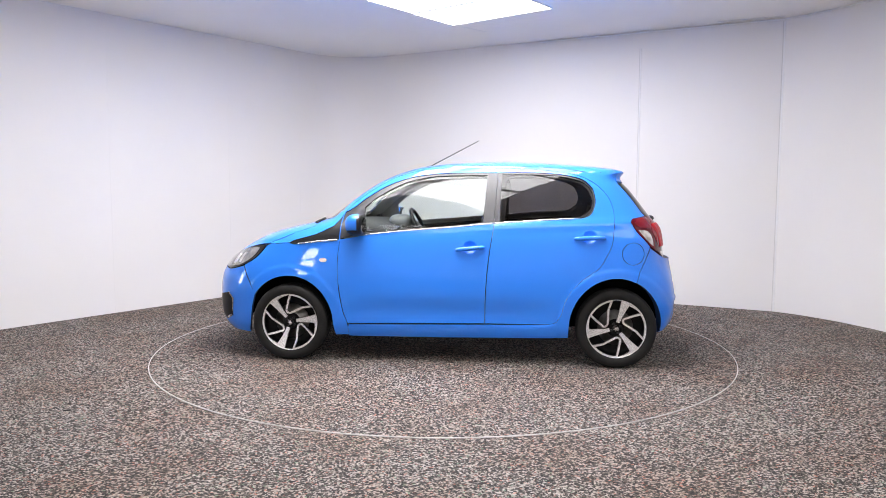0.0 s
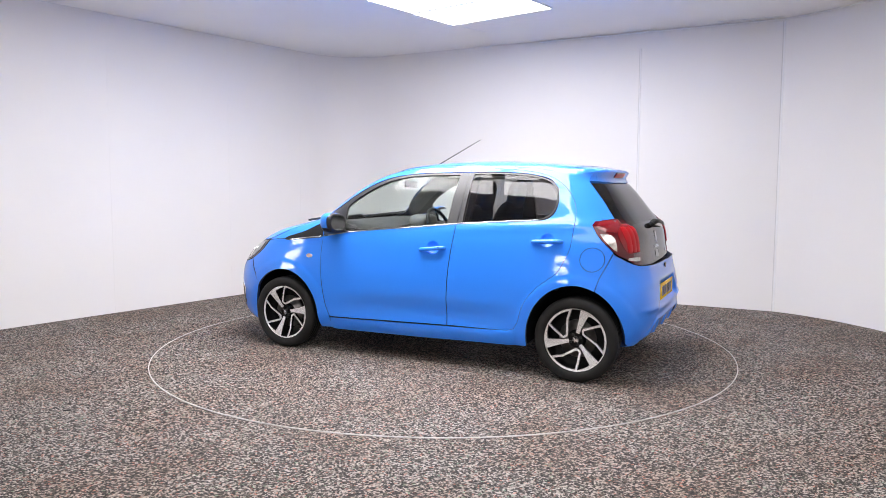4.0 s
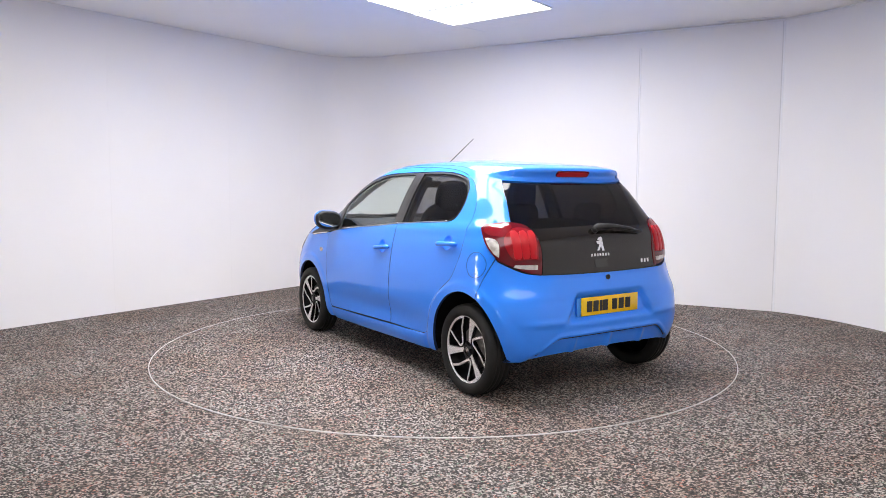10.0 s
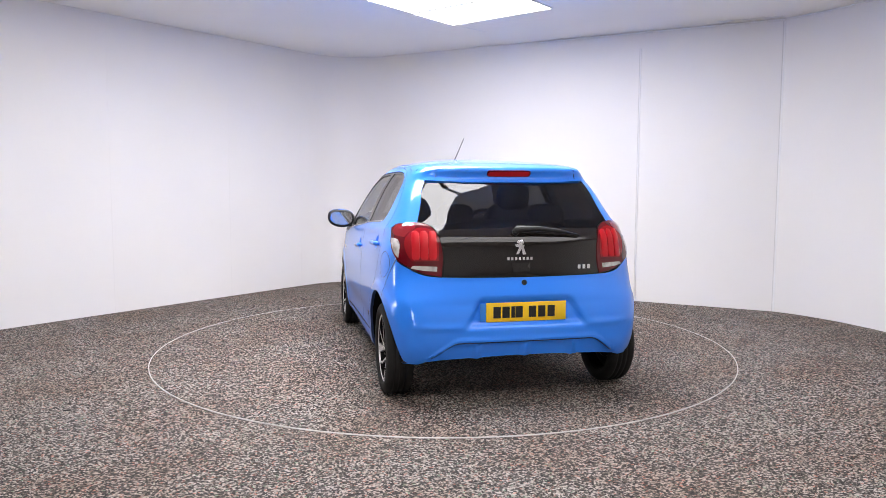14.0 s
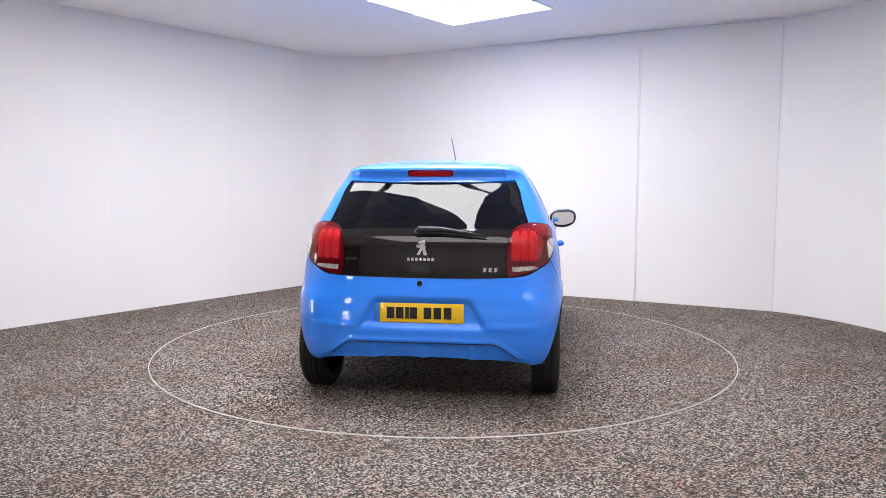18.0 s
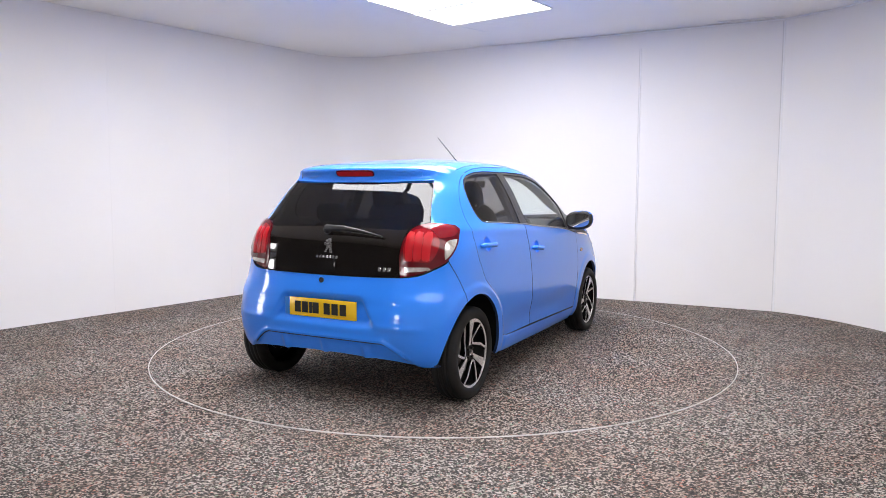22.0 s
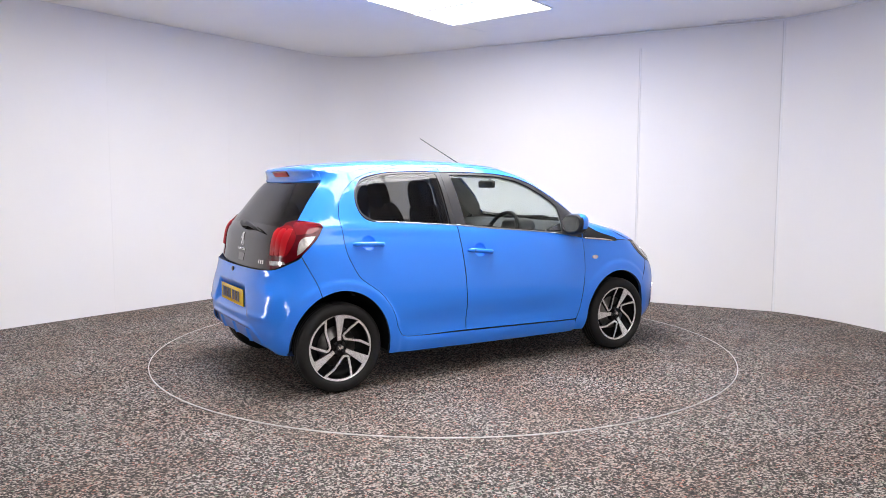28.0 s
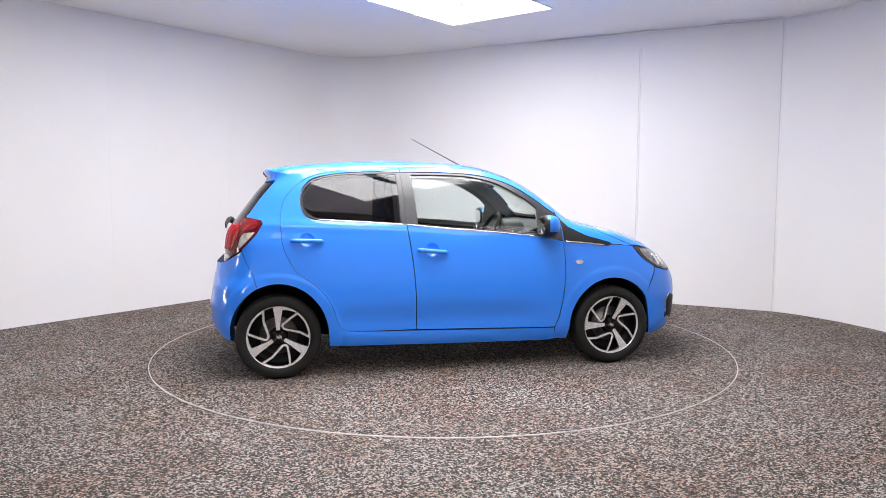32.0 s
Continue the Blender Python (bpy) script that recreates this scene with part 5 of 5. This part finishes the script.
def blob(size, at, power=0.5, bend=0.0, n=20, m=12):
    """A padded, rounded block."""
    v, f = [], []
    for i in range(m + 1):
        b = math.pi * i / m - math.pi / 2
        for k in range(n):
            a = 2 * math.pi * k / n
            pw = lambda w: math.copysign(abs(w) ** power, w)
            x, y, z = size[0] * pw(math.cos(b)) * pw(math.cos(a)), size[1] * pw(math.cos(b)) * pw(math.sin(a)), size[2] * pw(math.sin(b))
            v.append((at[0] + x + bend * z, at[1] + y * (1 - 0.10 * max(z, 0) / size[2]), at[2] + z))
    for i in range(m):
        for k in range(n):
            f.append((i * n + k, i * n + (k + 1) % n, (i + 1) * n + (k + 1) % n, (i + 1) * n + k))
    return v, f


for y in (0.33, -0.33):
    seat = part("front_seat", mesh_of("front_seat", *blob((0.26, 0.23, 0.10), (0.06, y, 0.50)), M_SEAT), car, "dark cloth front seat with built-in headrest")
    part("backrest", mesh_of("backrest", *blob((0.075, 0.225, 0.33), (-0.21, y, 0.82), 0.5, -0.32), M_SEAT), seat)
    part("headrest", mesh_of("headrest", *blob((0.055, 0.125, 0.115), (-0.345, y, 1.195), 0.6, -0.2), M_SEAT), seat)
bench = part("rear_bench", mesh_of("rear_bench", *blob((0.24, 0.46, 0.10), (-0.72, 0, 0.50)), M_SEAT), car, "dark cloth rear bench")
part("backrest", mesh_of("backrest", *blob((0.07, 0.56, 0.28), (-0.99, 0, 0.78), 0.45, -0.3), M_SEAT), bench)
for y in (0.30, -0.30):
    part("headrest", mesh_of("headrest", *blob((0.04, 0.12, 0.07), (-1.09, y, 1.09), 0.6, -0.2), M_SEAT), bench)
part("parcel_shelf", (box((0.30, 1.10, 0.02), (-1.22, 0, 0.985), 0.006), M_CABIN), car)
dash = part("dashboard", mesh_of("dashboard", *blob((0.16, 0.60, 0.11), (0.64, 0, 0.815), 0.4, 0.1), M_DASH), car, "grey dashboard")
part("instrument_hood", mesh_of("instrument_hood", *blob((0.10, 0.14, 0.075), (0.53, -0.34, 0.95), 0.6), M_DASH), dash)
part("centre_screen", (box((0.03, 0.22, 0.15), (0.485, 0, 0.875), 0.01), M_GLOSSBLACK), dash)
top_rows = [(0.50, 0.915, 0.60), (0.56, 0.938, 0.62), (0.70, 0.955, 0.63), (0.85, 0.958, 0.62), (0.98, 0.952, 0.52), (1.06, 0.945, 0.36)]
v = [(x, w * k / 8, min(z + 0.035 * (x > 0.6), crown([(x, w * k / 8)])[0][2] - 0.018)) for x, z, w in top_rows for k in range(-8, 9)] + [(0.50, 0.60 * k / 8, 0.84) for k in range(-8, 9)]
f = [(i * 17 + k, i * 17 + k + 1, (i + 1) * 17 + k + 1, (i + 1) * 17 + k) for i in range(5) for k in range(16)] + [(102 + k, 103 + k, k + 1, k) for k in range(16)]
part("dash_top", mesh_of("dash_top", v, f, M_CABIN), dash, "dark grey dashboard top")
for y in (0.53, -0.53):
    ring = [(0.495, y + 0.042 * math.cos(a), 0.90 + 0.042 * math.sin(a)) for a in np.linspace(0, 2 * math.pi, 25)[:-1]]
    part("air_vent", mesh_of("air_vent", *blob((0.02, 0.040, 0.040), (0.50, y, 0.90), 0.9), M_CABIN), dash)
    part("vent_ring", (tube(ring, 0.008, 8, True), M_SILVER), dash, "silver air vent ring")
steer = pose(0.36, -0.34, 0.90, 0, -64, 0)
wheel_rim = part("steering_wheel", (tube([(0.185 * math.cos(a), 0.185 * math.sin(a), 0) for a in np.linspace(0, 2 * math.pi, 37)[:-1]], 0.016, 10, True), M_BLACK), car, "black steering wheel", at=steer)
part("steering_hub", mesh_of("steering_hub", *blob((0.06, 0.08, 0.025), (0, 0, -0.01), 0.7), M_BLACK), wheel_rim)
for a in (0, 180, -90):
    part("steering_spoke", (tube([(0, 0, -0.01), (0.18 * math.sin(radians(a)), 0.18 * math.cos(radians(a)), 0)], 0.013, 8), M_BLACK), wheel_rim)
part("column", (tube([(0.37, -0.34, 0.89), (0.58, -0.34, 0.79)], 0.04, 10), M_CABIN), car)
part("rear_view_mirror", (box((0.03, 0.21, 0.06), (0.47, 0.0, 1.285), 0.014), M_BLACK), car, "black cabin mirror")
part("mirror_stalk", (tube([(0.48, 0, 1.29), (0.52, 0, 1.345)], 0.01, 8), M_BLACK), car)


def motions():
    """The disc and the car on it turn at one even rate."""
    times = [i * 1.0 for i in range(33)]
    walk(turntable, [(t, turn(t)) for t in times])
    walk(car, [(t, turn(t) @ pose(CAR_OFF[0], CAR_OFF[1], 0)) for t in times])


motions()
